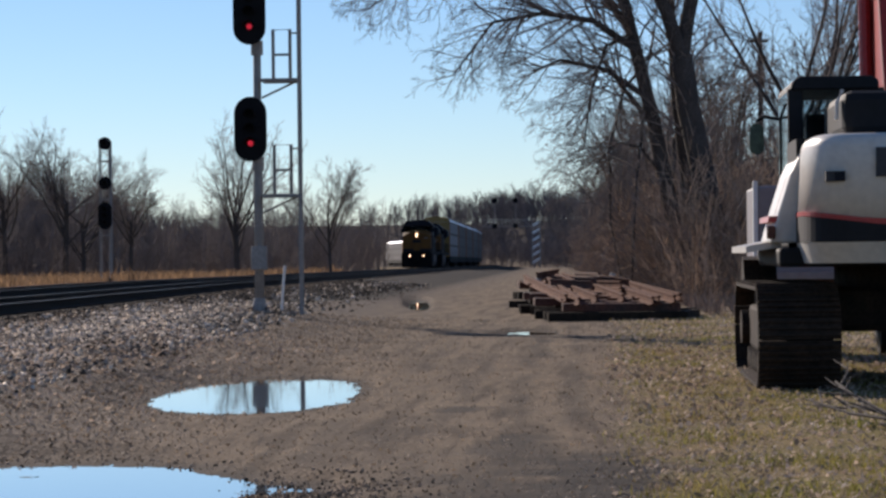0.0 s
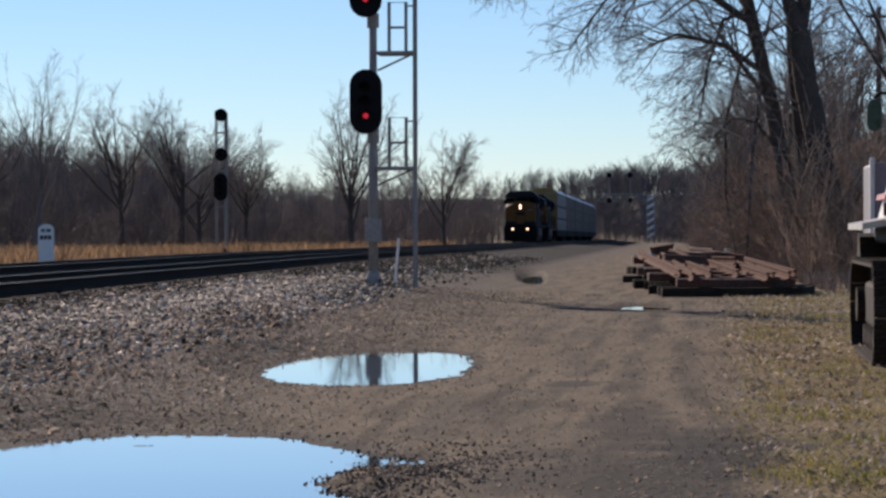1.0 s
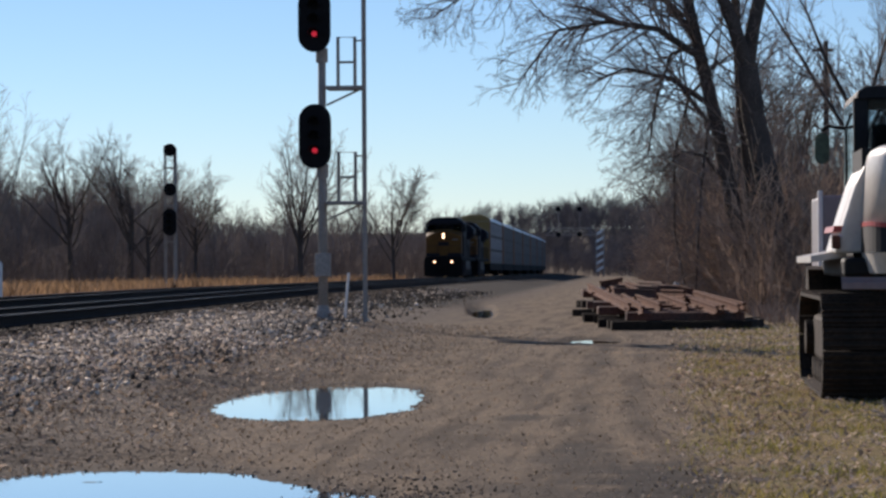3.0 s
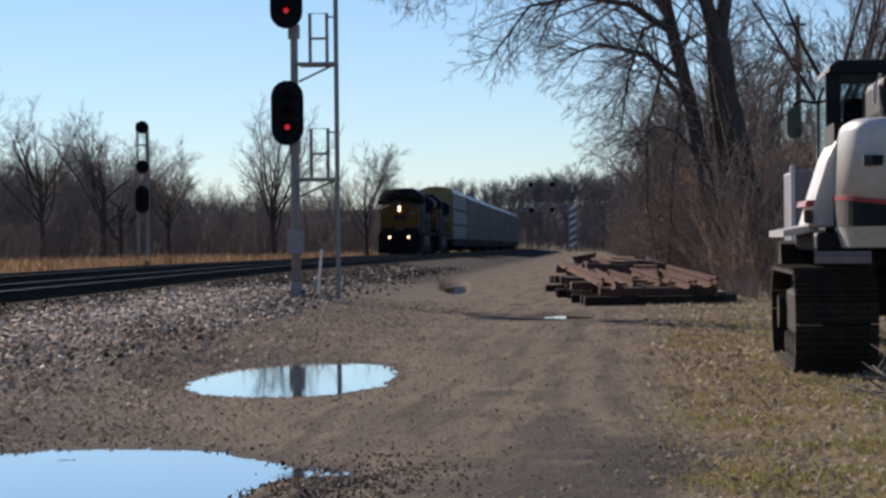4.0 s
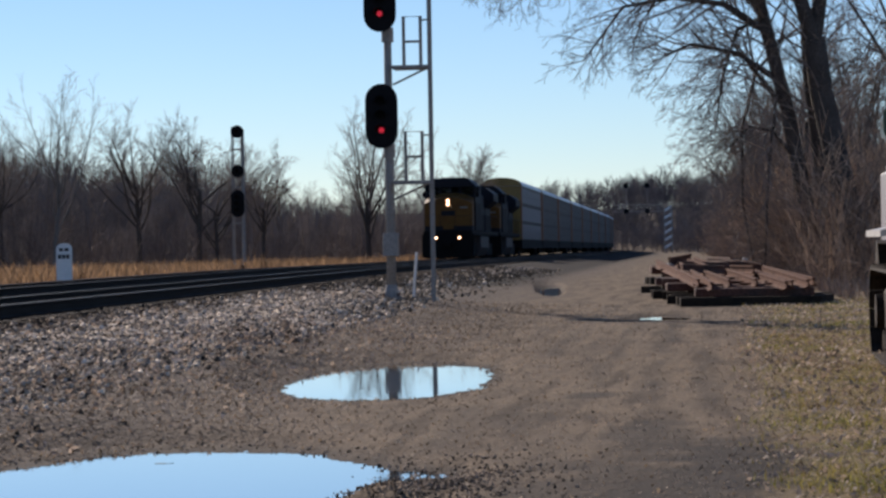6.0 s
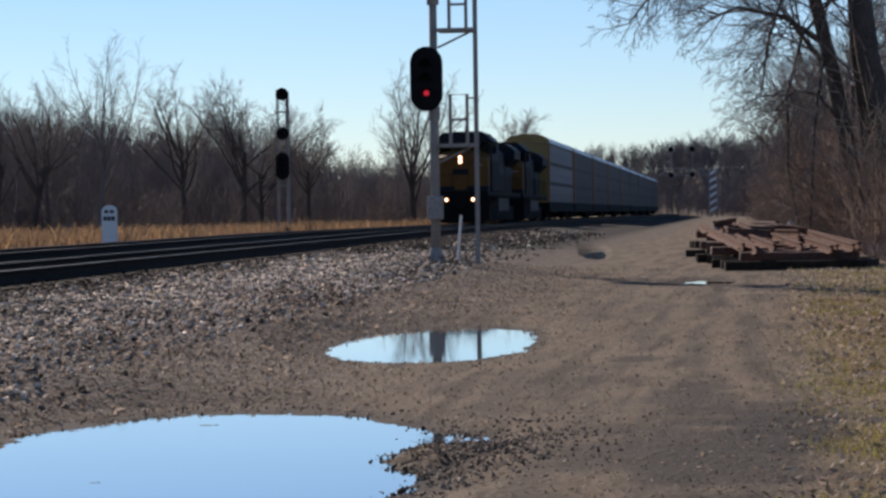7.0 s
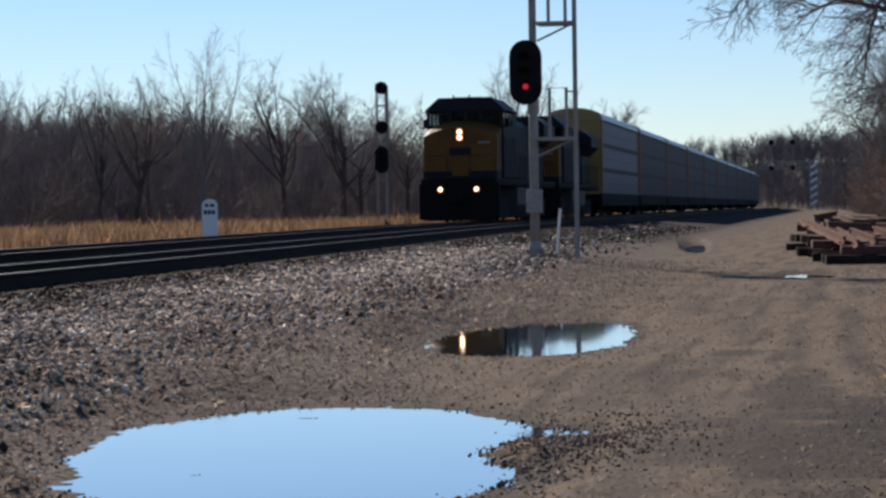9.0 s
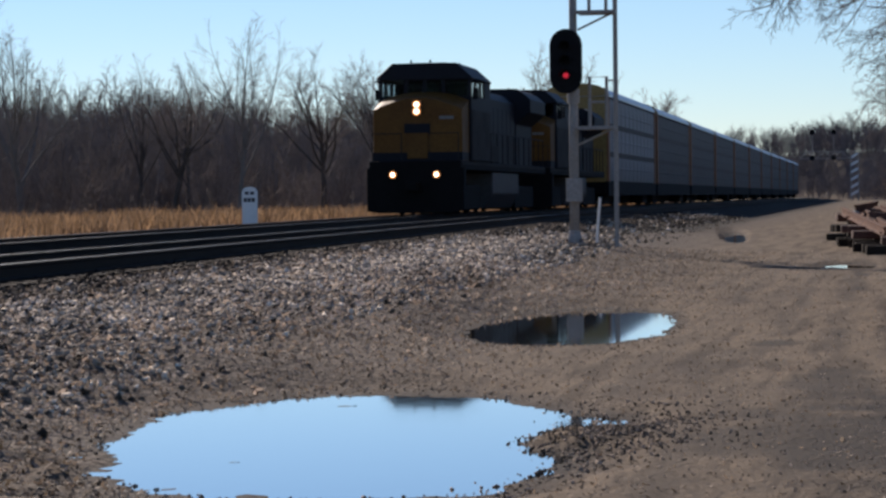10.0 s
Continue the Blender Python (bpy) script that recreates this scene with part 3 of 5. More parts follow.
scatter_copies("roadside_woods", WOODS, edge_spots(rng, 260, (98, 400), (7.5, 12.5), 5.0, 0.6), TWIG, "leafless woods along the yard's edge", "woodland")
scatter_copies("roadside_brush", BUSHES, edge_spots(rng, 560, (74, 330), (2.0, 6.5), 3.5), BRUSH, "dense brown leafless brush along the yard", "undergrowth")
scatter_copies("sapling_thicket", BUSHES, wood_spots(rng, 260, (0.2, 12), (66, 104), (1.5, 5.5), lambda x, y: x > 1.9 - 0.01 * (y - 68) and x / y < 0.12), BRUSH, "thicket of brown leafless saplings round the old tree", "undergrowth")


scatter_copies("young_wood", WOODS, wood_spots(rng, 48, (3.4, 15), (82, 112), (4.5, 8.5), lambda x, y: x / y > 0.045), TWIG, "young leafless wood behind the old tree", "woodland")


def kids_along(rng, pts, rad, level, out, spec):
    """Smaller limbs along a drawn main limb."""
    n = len(pts) - 1
    length = sum((pts[i + 1] - pts[i]).length for i in range(n))
    count = int(length * spec["density"])
    for k in range(count):
        f = 0.15 + 0.85 * (k + rng.uniform(0, 1)) / count
        j = min(int(f * n), n - 1)
        q = pts[j].lerp(pts[j + 1], f * n - j)
        axis = (pts[j + 1] - pts[j]).normalized()
        side = Vector(rng.normal(0, 1, 3))
        side = (side - axis * side.dot(axis)).normalized()
        nd = axis * math.cos(0.75) + side * math.sin(0.75)
        grow(rng, q, nd, rng.uniform(1.2, 2.6) * (1.2 - 0.5 * f), min(max(rad[j] * 0.4, 0.012), 0.04), level, out, spec)


def old_tree():
    """The great leaning tree beside the yard: several stems, long drooping limbs."""
    x0, y0 = 3.5, 75.0
    z0 = float(ground_height(x0, y0)[0])
    top = thing("tree", pose(x0, y0, z0), "large old bare tree with leaning stems and drooping limbs", "tree")
    rng = np.random.default_rng(77)
    stems = [
        ([(0.1, 0, -0.3), (-0.1, 0, 1.2), (-0.6, 0, 3.7), (-1.0, 0.1, 5.6), (-1.2, 0.1, 7.2)], [0.52, 0.40, 0.36, 0.36, 0.34]),
        ([(-1.2, 0.1, 7.1), (-1.0, 0.2, 8.3), (-0.7, 0.3, 9.6), (-0.5, 0.5, 13), (-0.6, 0.4, 17)], [0.25, 0.22, 0.2, 0.14, 0.05]),
        ([(-1.2, 0.1, 7.1), (-1.6, -0.2, 8.4), (-2.1, -0.3, 9.6), (-2.8, -0.5, 12.5), (-3.4, -0.3, 16)], [0.25, 0.21, 0.18, 0.12, 0.04]),
        ([(-0.9, 0.6, -0.3), (-1.5, 0.7, 2.5), (-2.0, 0.8, 5.2), (-2.7, 0.8, 8.2), (-3.4, 1.0, 11.5), (-4.0, 1.2, 15)], [0.30, 0.25, 0.22, 0.19, 0.13, 0.05]),
        ([(-0.6, 0.9, -0.3), (-1.0, 1.0, 3.0), (-1.35, 1.0, 6.0), (-1.5, 1.2, 9.5), (-1.2, 1.5, 13)], [0.2, 0.18, 0.16, 0.13, 0.05]),
    ]
    arms = [
        ([(-2.4, 0.6, 7.0), (-3.6, 0.2, 8.3), (-5.2, -0.3, 8.7), (-6.6, -0.5, 8.0), (-7.9, -0.6, 6.9)], [0.12, 0.1, 0.075, 0.05, 0.02]),
        ([(-2.2, 0.8, 6.2), (-3.4, 0.4, 7.1), (-4.6, 0.0, 7.3), (-5.4, -0.2, 6.9)], [0.1, 0.075, 0.05, 0.02]),
        ([(-2.5, 0.8, 7.6), (-3.4, 1.2, 8.9), (-4.6, 1.5, 10.3), (-6.5, 1.8, 10.6), (-8.6, 2.0, 10.1), (-10.6, 2.1, 8.9)], [0.14, 0.11, 0.085, 0.06, 0.04, 0.015]),
        ([(-2.1, 0.8, 5.4), (-2.7, 0.4, 6.2), (-3.2, 0.1, 6.6), (-3.6, 0.0, 6.4)], [0.09, 0.07, 0.045, 0.02]),
        ([(-2.1, -0.3, 9.4), (-3.4, -0.8, 10.2), (-5.0, -1.2, 10.0), (-6.4, -1.4, 9.1)], [0.12, 0.09, 0.06, 0.02]),
        ([(-1.7, 0.7, 3.6), (-2.4, 0.5, 4.5), (-3.1, 0.3, 4.5), (-3.7, 0.2, 3.9)], [0.07, 0.05, 0.035, 0.015]),
        ([(-2.3, 0.8, 7.0), (-2.9, 0.9, 6.2), (-3.2, 0.8, 4.6), (-3.3, 0.8, 2.6), (-3.2, 0.7, 0.6)], [0.05, 0.05, 0.045, 0.035, 0.025]),
        ([(-1.9, 0.8, 5.6), (-2.3, 0.4, 5.2), (-2.5, 0.2, 3.6), (-2.5, 0.1, 1.6), (-2.4, 0.1, 0.2)], [0.05, 0.05, 0.04, 0.035, 0.03]),
        ([(-2.7, 0.8, 8.0), (-3.5, 0.5, 7.6), (-4.0, 0.4, 6.2), (-4.1, 0.4, 4.4)], [0.06, 0.05, 0.04, 0.02]),
        ([(-0.6, 0.3, 9.8), (0.6, 0.0, 11.0), (2.0, -0.3, 11.6), (3.4, -0.5, 11.0)], [0.12, 0.09, 0.06, 0.02]),
        ([(-2.8, -0.5, 12.3), (-5.0, -0.6, 13.2), (-7.5, -0.8, 12.4), (-9.2, -0.9, 10.8)], [0.1, 0.08, 0.05, 0.02]),
    ]
    spec = dict(SPEC_ROUND, density=6.0, kids=(0, 4, 3, 3), segs=(1, 4, 3, 3, 2), lift=(0, 0.0, -0.02, -0.05, -0.05), wander=(0, 0.16, 0.2, 0.22, 0.22), least=0.0065)
    main, fine = [], []
    for pts, rad in stems:
        # smooth bends between the drawn points
        pts = [Vector(p) for p in pts]
        main.append((pts, rad, 0))
    for pts, rad in arms:
        pts = [Vector(p) + Vector(rng.normal(0, 0.12, 3)) for p in pts]
        main.append((pts, rad, 1))
    for pts, rad, lev in main:
        kids_along(rng, pts if lev else pts[2:], rad if lev else rad[2:], 1, fine, spec)
    v, f = limbs_mesh(main, (10, 6))
    stuff_mesh("trunk", v, f, BARK, "", "", True).parent = top
    v, f = limbs_mesh(fine)
    stuff_mesh("crown", v, f, TWIG, "", "", True).parent = top


old_tree()
plant_tree(7.3, 96, 17, 0.3, 91, SPEC_VASE, "bare tree with a forked crown behind the digger")
plant_tree(5.0, 101, 11, 0.16, 97, SPEC_SLIM, "slender bare tree in the woods beside the yard")
plant_tree(8.8, 104, 13, 0.18, 98, SPEC_SLIM, "slender bare tree in the woods beside the yard")
plant_tree(2.2, 92, 10, 0.16, 93, SPEC_ROUND, "thin bare tree in the brush beside the yard")
plant_tree(0.6, 118, 9.5, 0.15, 94, SPEC_ROUND, "thin bare tree in the brush beside the yard")
plant_tree(1.0, 150, 11, 0.18, 95, SPEC_ROUND, "bare tree in the brush beside the yard")


# ---------- signals ----------
def signal_head(parent, cx, cz, yf, w, h, lenses, lit=-1, round_plate=False):
    """Black backplate with hooded lenses. lit: which lens shows red."""
    head = part("signal_head", disc(w / 2, yf, yf + 0.03, 28, cx, cz) if round_plate else oval(w, h, yf, yf + 0.03, cx, cz), BLACK, parent, "black oval backplate with hooded lenses")
    part("housing", box(cx - w * 0.27, cx + w * 0.27, yf + 0.03, yf + 0.28, cz - h * 0.36, cz + h * 0.36, 0.02), BLACK, head)
    for k in range(lenses):
        z = cz + (lenses - 1) * 0.15 - k * 0.30 if lenses > 1 else cz
        part("lens", disc(0.06 if k == lit else 0.09, yf - 0.02, yf - 0.003, 16, cx, z), RED_LENS if k == lit else DARK_LENS, head, "lit red lens" if k == lit else "")
        hood = bmesh.new()
        n = 12
        rings = [[hood.verts.new((cx + 0.115 * math.cos(a), yf - dy * (1 if j else 1), z + 0.115 * math.sin(a))) for a in np.linspace(-0.25, math.pi + 0.25, n)] for j, dy in enumerate((0.0, 0.24))]
        for a in range(n - 1):
            hood.faces.new((rings[0][a], rings[0][a + 1], rings[1][a + 1], rings[1][a]))
        part("hood", hood, BLACK, head)
    return head


def ladder(parent, x, y, z0, z1, width=0.38):
    lad = part("ladder", tube([(x, y - width / 2, z0), (x, y - width / 2, z1)], 0.03, 6, tube([(x, y + width / 2, z0), (x, y + width / 2, z1)], 0.03, 6)), GALV, parent, "galvanised steel ladder")
    for k in range(int((z1 - z0) / 0.3)):
        part("rung", tube([(x, y - width / 2, z0 + 0.25 + 0.3 * k), (x, y + width / 2, z0 + 0.25 + 0.3 * k)], 0.011, 5), GALV, lad)
    return lad


def signal_mast():
    top = thing("signal_mast", pose(-7.33, 53.6, 0.30), "tall galvanised railway signal with two red-lit heads", "railway signal", "signals")
    part("mast", tube([(0, 0, 0.1), (0, 0, 2.9), (0, 0, 3.0), (0, 0, 10.2)], [0.102, 0.100, 0.086, 0.078], 14), GALV, top, smooth=True)
    part("base", tube([(0, 0, -0.15), (0, 0, 0.05), (0, 0, 0.055), (0, 0, 0.11), (0, 0, 0.30)], [0.21, 0.21, 0.17, 0.16, 0.115], 12), GALV, top, "flanged steel base")
    for x, y in ((-0.15, -0.12), (0.15, -0.12), (-0.15, 0.12), (0.15, 0.12)):
        part("anchor_bolt", tube([(x, y, 0.02), (x, y, 0.12)], 0.02, 6), RUST, top)
    part("relay_box", box(-0.14, 0.19, -0.27, -0.10, 0.90, 1.40, 0.02), GALV, top, "grey junction box strapped to the mast")
    for k in range(3):
        part("collar", tube([(0, 0, 3.0 + 2.46 * k), (0, 0, 3.3 + 2.46 * k)], 0.13, 12), GALV, top)
        zc = 3.87 + 2.46 * k
        if k < 2:
            signal_head(top, -0.10, zc, -0.42, 0.69, 1.37, 3, 2)
            part("bracket", box(-0.16, -0.04, -0.14, 0.0, zc - 0.5, zc - 0.35), GALV, top)
        z = 2.46 + 2.44 * k
        plat = part("platform", box(0.12, 0.9, -0.32, 0.32, z - 0.03, z + 0.04), GALV, top, "grated steel step platform")
        part("brace", tube([(0.1, 0, z - 0.35), (0.82, 0, z - 0.02)], 0.025, 6), GALV, plat)
        cage = part("guard_frame", tube([(0.36, -0.1, z), (0.36, -0.1, z + 1.08), (0.72, -0.1, z + 1.08), (0.72, -0.1, z)], 0.04, 6), GALV, plat)
        part("mid_rail", tube([(0.36, -0.1, z + 0.55), (0.72, -0.1, z + 0.55)], 0.03, 6), GALV, cage)
        part("tie_bar", tube([(0.72, -0.1, z + 1.0), (0.9, -0.19, z + 1.0)], 0.02, 6), GALV, plat)
    ladder(top, 0.90, 0.0, -0.16, 10.4)
    return top


signal_mast()
stake = part("marker_stake", tube([(0, 0, -0.1), (0.09, 0.05, 1.0)], 0.028, 8), WHITE, None, at=pose(-6.98, 54.4, 0.28))
tagged(stake, "thin pale plastic marker stake leaning beside the signal", "marker stake")


def far_signal():
    top = thing("signal_mast", pose(-22.0, 112.0, 0.1), "slender signal mast with three dark heads beyond the tracks", "railway signal", "signals")
    part("mast", tube([(0.05, 0, -0.2), (0.05, 0, 6.6)], [0.09, 0.075], 10), GALV, top)
    part("base", tube([(0.05, 0, -0.2), (0.05, 0, 0.5)], [0.2, 0.12], 10), UNDER, top)
    for z in (6.48, 4.72):
        signal_head(top, -0.13, z, -0.3, 0.58, 0.5, 1, -1, True)
    signal_head(top, -0.15, 3.27, -0.3, 0.62, 1.22, 3)
    ladder(top, -0.42, 0.1, 0.3, 6.7)
    for z in (2.4, 4.0, 5.7):
        part("platform", box(-0.42, 0.0, -0.1, 0.3, z - 0.03, z + 0.03), GALV, top)
        part("guard_frame", tube([(-0.35, -0.08, z), (-0.35, -0.08, z + 0.8), (0.0, -0.08, z + 0.8)], 0.03, 6), GALV, top)


far_signal()


def signal_bridge():
    top = thing("signal_bridge", pose(-12.15, 450, -1.0), "distant cantilever signal bridge with a striped lattice mast", "signal bridge")
    for x in (-0.65, 0.65):
        for y in (-0.5, 0.5):
            part("leg", tube([(x, y, -0.6), (x, y, 8.6)], 0.09, 6), GALV, top)
    for k in range(6):
        z = 0.6 + 1.3 * k
        part("lattice_bar", prism([(-0.75, z), (-0.75, z + 0.5), (0.75, z + 1.35), (0.75, z + 0.85)], -0.55, -0.5), WHITE, top)
    for z in (7.3, 8.5):
        for y in (-0.5, 0.5):
            part("chord", tube([(0.6, y, z), (-9.5, y, z)], 0.08, 6), GALV, top)
    for k in range(7):
        part("truss_brace", tube([(0.6 - 1.44 * k, -0.5, 7.3 if k % 2 else 8.5), (0.6 - 1.44 * (k + 1), -0.5, 8.5 if k % 2 else 7.3)], 0.06, 6), GALV, top)
    for x in (-7.3, -3.6):
        part("signal_pole", tube([(x, 0, 7.3), (x, 0, 12.2)], 0.07, 6), GALV, top)
        for z in (11.9, 7.4):
            part("signal_head", disc(0.45, -0.7, -0.6, 16, x, z), BLACK, top, "round black signal target")


signal_bridge()


def milepost():
    top = thing("milepost", pose(-17.8, 66, 0.2), "white round-topped milepost with dark lettering", "milepost")
    board = [(-0.21, -0.3), (0.21, -0.3), (0.21, 1.28)] + [(0.21 * math.cos(a), 1.28 + 0.15 * math.sin(a)) for a in np.linspace(0.15, math.pi - 0.15, 9)] + [(-0.21, 1.28)]
    part("board", prism(board, -0.03, 0.03), WHITE, top)
    for x0, x1, z0, z1 in ((-0.13, -0.02, 1.22, 1.30), (0.02, 0.13, 1.22, 1.30), (-0.16, -0.07, 1.02, 1.13), (-0.05, 0.04, 1.02, 1.13), (0.06, 0.15, 1.02, 1.13)):
        part("lettering", box(x0, x1, -0.036, -0.0305, z0, z1), INK, top)


milepost()


# ---------- the train ----------
def bogie(parent, d, wheels, pitch, label=""):
    fr = part("truck", box(-1.15, 1.15, d - pitch * (wheels - 1) / 2 - 0.6, d + pitch * (wheels - 1) / 2 + 0.6, 0.12, 0.95, 0.05), UNDER, parent, label)
    for k in range(wheels):
        y = d + (k - (wheels - 1) / 2) * pitch
        for s in (-0.75, 0.75):
            part("wheel", prism([(y + 0.5 * math.cos(a), 0.5 + 0.5 * math.sin(a)) for a in np.linspace(0, 2 * math.pi, 20, endpoint=False)], s - 0.065, s + 0.065, 0, "x"), UNDER, fr)
    return fr


def locomotive(label):
    """Six-axle wide-cab diesel. Its nose looks along -y; y is the distance behind the front coupler."""
    top = thing("locomotive", Matrix(), label, "locomotive", "locomotives")
    part("frame", box(-1.5, 1.5, 0.75, 21.6, 1.42, 1.72, 0.04), UNDER, top)
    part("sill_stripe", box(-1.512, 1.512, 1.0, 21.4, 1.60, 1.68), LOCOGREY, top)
    pil = part("pilot", prism([(-1.58, 0.12), (-1.2, 0.05), (1.2, 0.05), (1.58, 0.12), (1.58, 1.50), (-1.58, 1.50)], 0.75, 0.95, 0.03), UNDER, top, "black snowplow pilot")
    part("coupler", box(-0.18, 0.18, 0.0, 0.8, 0.75, 1.05, 0.05), UNDER, top)
    for x in (-0.71, 0.71):
        part("ditch_light_housing", box(x - 0.14, x + 0.14, 0.66, 0.76, 1.14, 1.42, 0.03), UNDER, pil)
        part("ditch_light", disc(0.075, 0.63, 0.665, 16, x, 1.28), LAMP, pil, "bright ditch light")
        # added glowing ring: the lamp's halo, not a fitting
        part("reflector", disc(0.12, 0.645, 0.664, 16, x, 1.28), LAMP_HALO, pil)
    nose_outline = [(-1.46, 1.72), (1.46, 1.72), (1.46, 3.36), (1.2, 3.50), (0.6, 3.70), (0.25, 3.76), (-0.25, 3.76), (-0.6, 3.70), (-1.2, 3.50), (-1.46, 3.36)]
    bm = prism(nose_outline, 1.25, 2.7)
    for v in bm.verts:
        if v.co.y > 2 and v.co.z > 2:
            v.co.z += 0.36 - 0.16 * (1 - abs(v.co.x) / 1.46)
    bmesh.ops.bevel(bm, geom=[e for e in bm.edges if all(v.co.y < 2 for v in e.verts)], offset=0.05, segments=2, affect="EDGES", profile=0.5)
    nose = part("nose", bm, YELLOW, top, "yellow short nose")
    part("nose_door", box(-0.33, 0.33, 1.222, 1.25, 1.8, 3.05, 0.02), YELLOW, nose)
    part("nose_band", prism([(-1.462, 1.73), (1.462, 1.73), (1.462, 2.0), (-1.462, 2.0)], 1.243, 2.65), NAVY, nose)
    part("number_board", box(0.72, 1.18, 1.215, 1.25, 3.06, 3.16), BOARD, nose)
    part("emblem", box(-0.42, 0.42, 1.21, 1.2495, 2.62, 2.92), NAVY, nose, "dark emblem plate")
    part("headlight_housing", box(-0.17, 0.17, 1.14, 1.26, 3.18, 3.66, 0.04), NAVY, nose)
    for z in (3.53, 3.31):
        part("headlight", disc(0.085, 1.10, 1.145, 16, 0, z), LAMP, nose, "bright twin headlight")
        # same added halo ring round each headlight
        part("reflector", disc(0.14, 1.115, 1.139, 16, 0, z), LAMP_HALO, nose)
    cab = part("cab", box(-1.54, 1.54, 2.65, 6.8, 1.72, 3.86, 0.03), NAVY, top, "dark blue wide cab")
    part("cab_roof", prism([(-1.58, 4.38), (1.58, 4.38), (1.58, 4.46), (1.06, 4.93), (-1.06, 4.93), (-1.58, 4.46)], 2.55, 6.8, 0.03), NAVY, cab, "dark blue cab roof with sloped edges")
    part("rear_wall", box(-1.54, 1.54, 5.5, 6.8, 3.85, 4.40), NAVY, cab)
    for x in (-1.48, -0.62, 0.0, 0.62, 1.48):
        part("window_post", box(x - 0.06, x + 0.06, 2.66, 2.76, 3.84, 4.40), NAVY, cab)
    for x in (-1.05, -0.31, 0.31, 1.05):
        half = 0.37 if abs(x) > 1 else 0.25
        part("windshield", box(x - half, x + half, 2.70, 2.71, 3.85, 4.39), CLEAR, cab, "tinted windshield pane")
    part("console", box(-0.9, 0.3, 3.1, 3.5, 3.85, 4.02, 0.03), UNDER, cab)
    for x in (-0.95, 0.85):
        part("seat_back", box(x - 0.24, x + 0.24, 4.5, 4.62, 3.5, 4.22, 0.04), UNDER, cab)
    for s in (-1, 1):
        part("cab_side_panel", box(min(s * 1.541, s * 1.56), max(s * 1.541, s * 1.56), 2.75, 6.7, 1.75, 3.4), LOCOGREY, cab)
        for y in (3.72, 4.72):
            part("window_post", box(min(s * 1.44, s * 1.54), max(s * 1.44, s * 1.54), y - 0.06, y + 0.06, 3.84, 4.40), NAVY, cab)
        for y0, y1 in ((2.76, 3.66), (3.78, 4.66), (4.78, 5.5)):
            part("side_window", box(min(s * 1.50, s * 1.51), max(s * 1.50, s * 1.51), y0, y1, 3.85, 4.39), CLEAR, cab, "tinted side window")
        part("mirror", box(min(s * 1.54, s * 1.72), max(s * 1.54, s * 1.72), 3.0, 3.06, 3.75, 4.1), BLACK, cab)
        part("sunshade", box(min(s * 1.52, s * 1.75), max(s * 1.52, s * 1.75), 3.2, 5.4, 4.36, 4.40), NAVY, cab)
    part("air_conditioner", box(-0.6, 0.6, 3.6, 5.0, 4.88, 5.0, 0.04), NAVY, cab)
    for x, y in ((-0.5, 3.0), (0.15, 2.95), (0.75, 5.2), (-0.2, 5.3)):
        part("antenna", tube([(x, y, 4.88), (x, y, 5.06)], 0.03, 6), BLACK, cab)
    for k in range(3):
        part("horn", tube([(0.5 + 0.1 * k, 5.0, 4.98), (0.5 + 0.1 * k, 4.6, 4.98)], [0.02, 0.06], 8), BLACK, cab)
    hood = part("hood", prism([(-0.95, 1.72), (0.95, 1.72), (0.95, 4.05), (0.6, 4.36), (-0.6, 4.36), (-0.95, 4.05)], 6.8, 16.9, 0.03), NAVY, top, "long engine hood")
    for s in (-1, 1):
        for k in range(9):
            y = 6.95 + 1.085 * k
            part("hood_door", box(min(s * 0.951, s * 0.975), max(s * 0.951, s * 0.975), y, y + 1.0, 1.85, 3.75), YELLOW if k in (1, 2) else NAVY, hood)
        part("blower_duct", box(min(s * 0.95, s * 1.4), max(s * 0.95, s * 1.4), 6.82, 8.2, 1.75, 3.55, 0.04), NAVY, hood)
        part("exhaust_stack", box(-0.35, 0.35, 10.0, 11.2, 4.36, 4.52, 0.03), UNDER, hood)
    rad = part("radiator", prism([(-1.0, 1.72), (1.0, 1.72), (1.0, 3.3), (1.55, 3.75), (1.55, 4.25), (1.2, 4.55), (-1.2, 4.55), (-1.55, 4.25), (-1.55, 3.75), (-1.0, 3.3)], 16.9, 21.3, 0.03), NAVY, top, "flared radiator housing")
    part("radiator_top", prism([(-1.22, 4.5), (1.22, 4.5), (1.0, 4.66), (-1.0, 4.66)], 16.95, 21.2), NAVY, rad)
    tank = part("fuel_tank", prism([(-1.4, 0.65), (-1.1, 0.14), (1.1, 0.14), (1.4, 0.65), (1.4, 1.4), (-1.4, 1.4)], 8.1, 14.6, 0.05), TANK, top, "grey fuel tank under the frame")
    for s in (-1, 1):
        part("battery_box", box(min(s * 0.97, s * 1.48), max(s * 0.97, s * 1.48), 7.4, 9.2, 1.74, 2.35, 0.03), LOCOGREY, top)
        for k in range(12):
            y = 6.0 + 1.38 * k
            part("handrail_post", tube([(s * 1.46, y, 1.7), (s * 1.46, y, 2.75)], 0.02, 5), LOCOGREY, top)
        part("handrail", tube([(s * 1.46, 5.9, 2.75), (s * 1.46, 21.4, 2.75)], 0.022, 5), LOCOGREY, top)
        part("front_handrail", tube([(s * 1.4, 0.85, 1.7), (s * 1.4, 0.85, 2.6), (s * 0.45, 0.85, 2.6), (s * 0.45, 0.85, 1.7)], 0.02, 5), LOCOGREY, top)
        part("step_well", box(min(s * 1.2, s * 1.52), max(s * 1.2, s * 1.52), 0.8, 1.6, 0.45, 1.42, 0.03), UNDER, top)
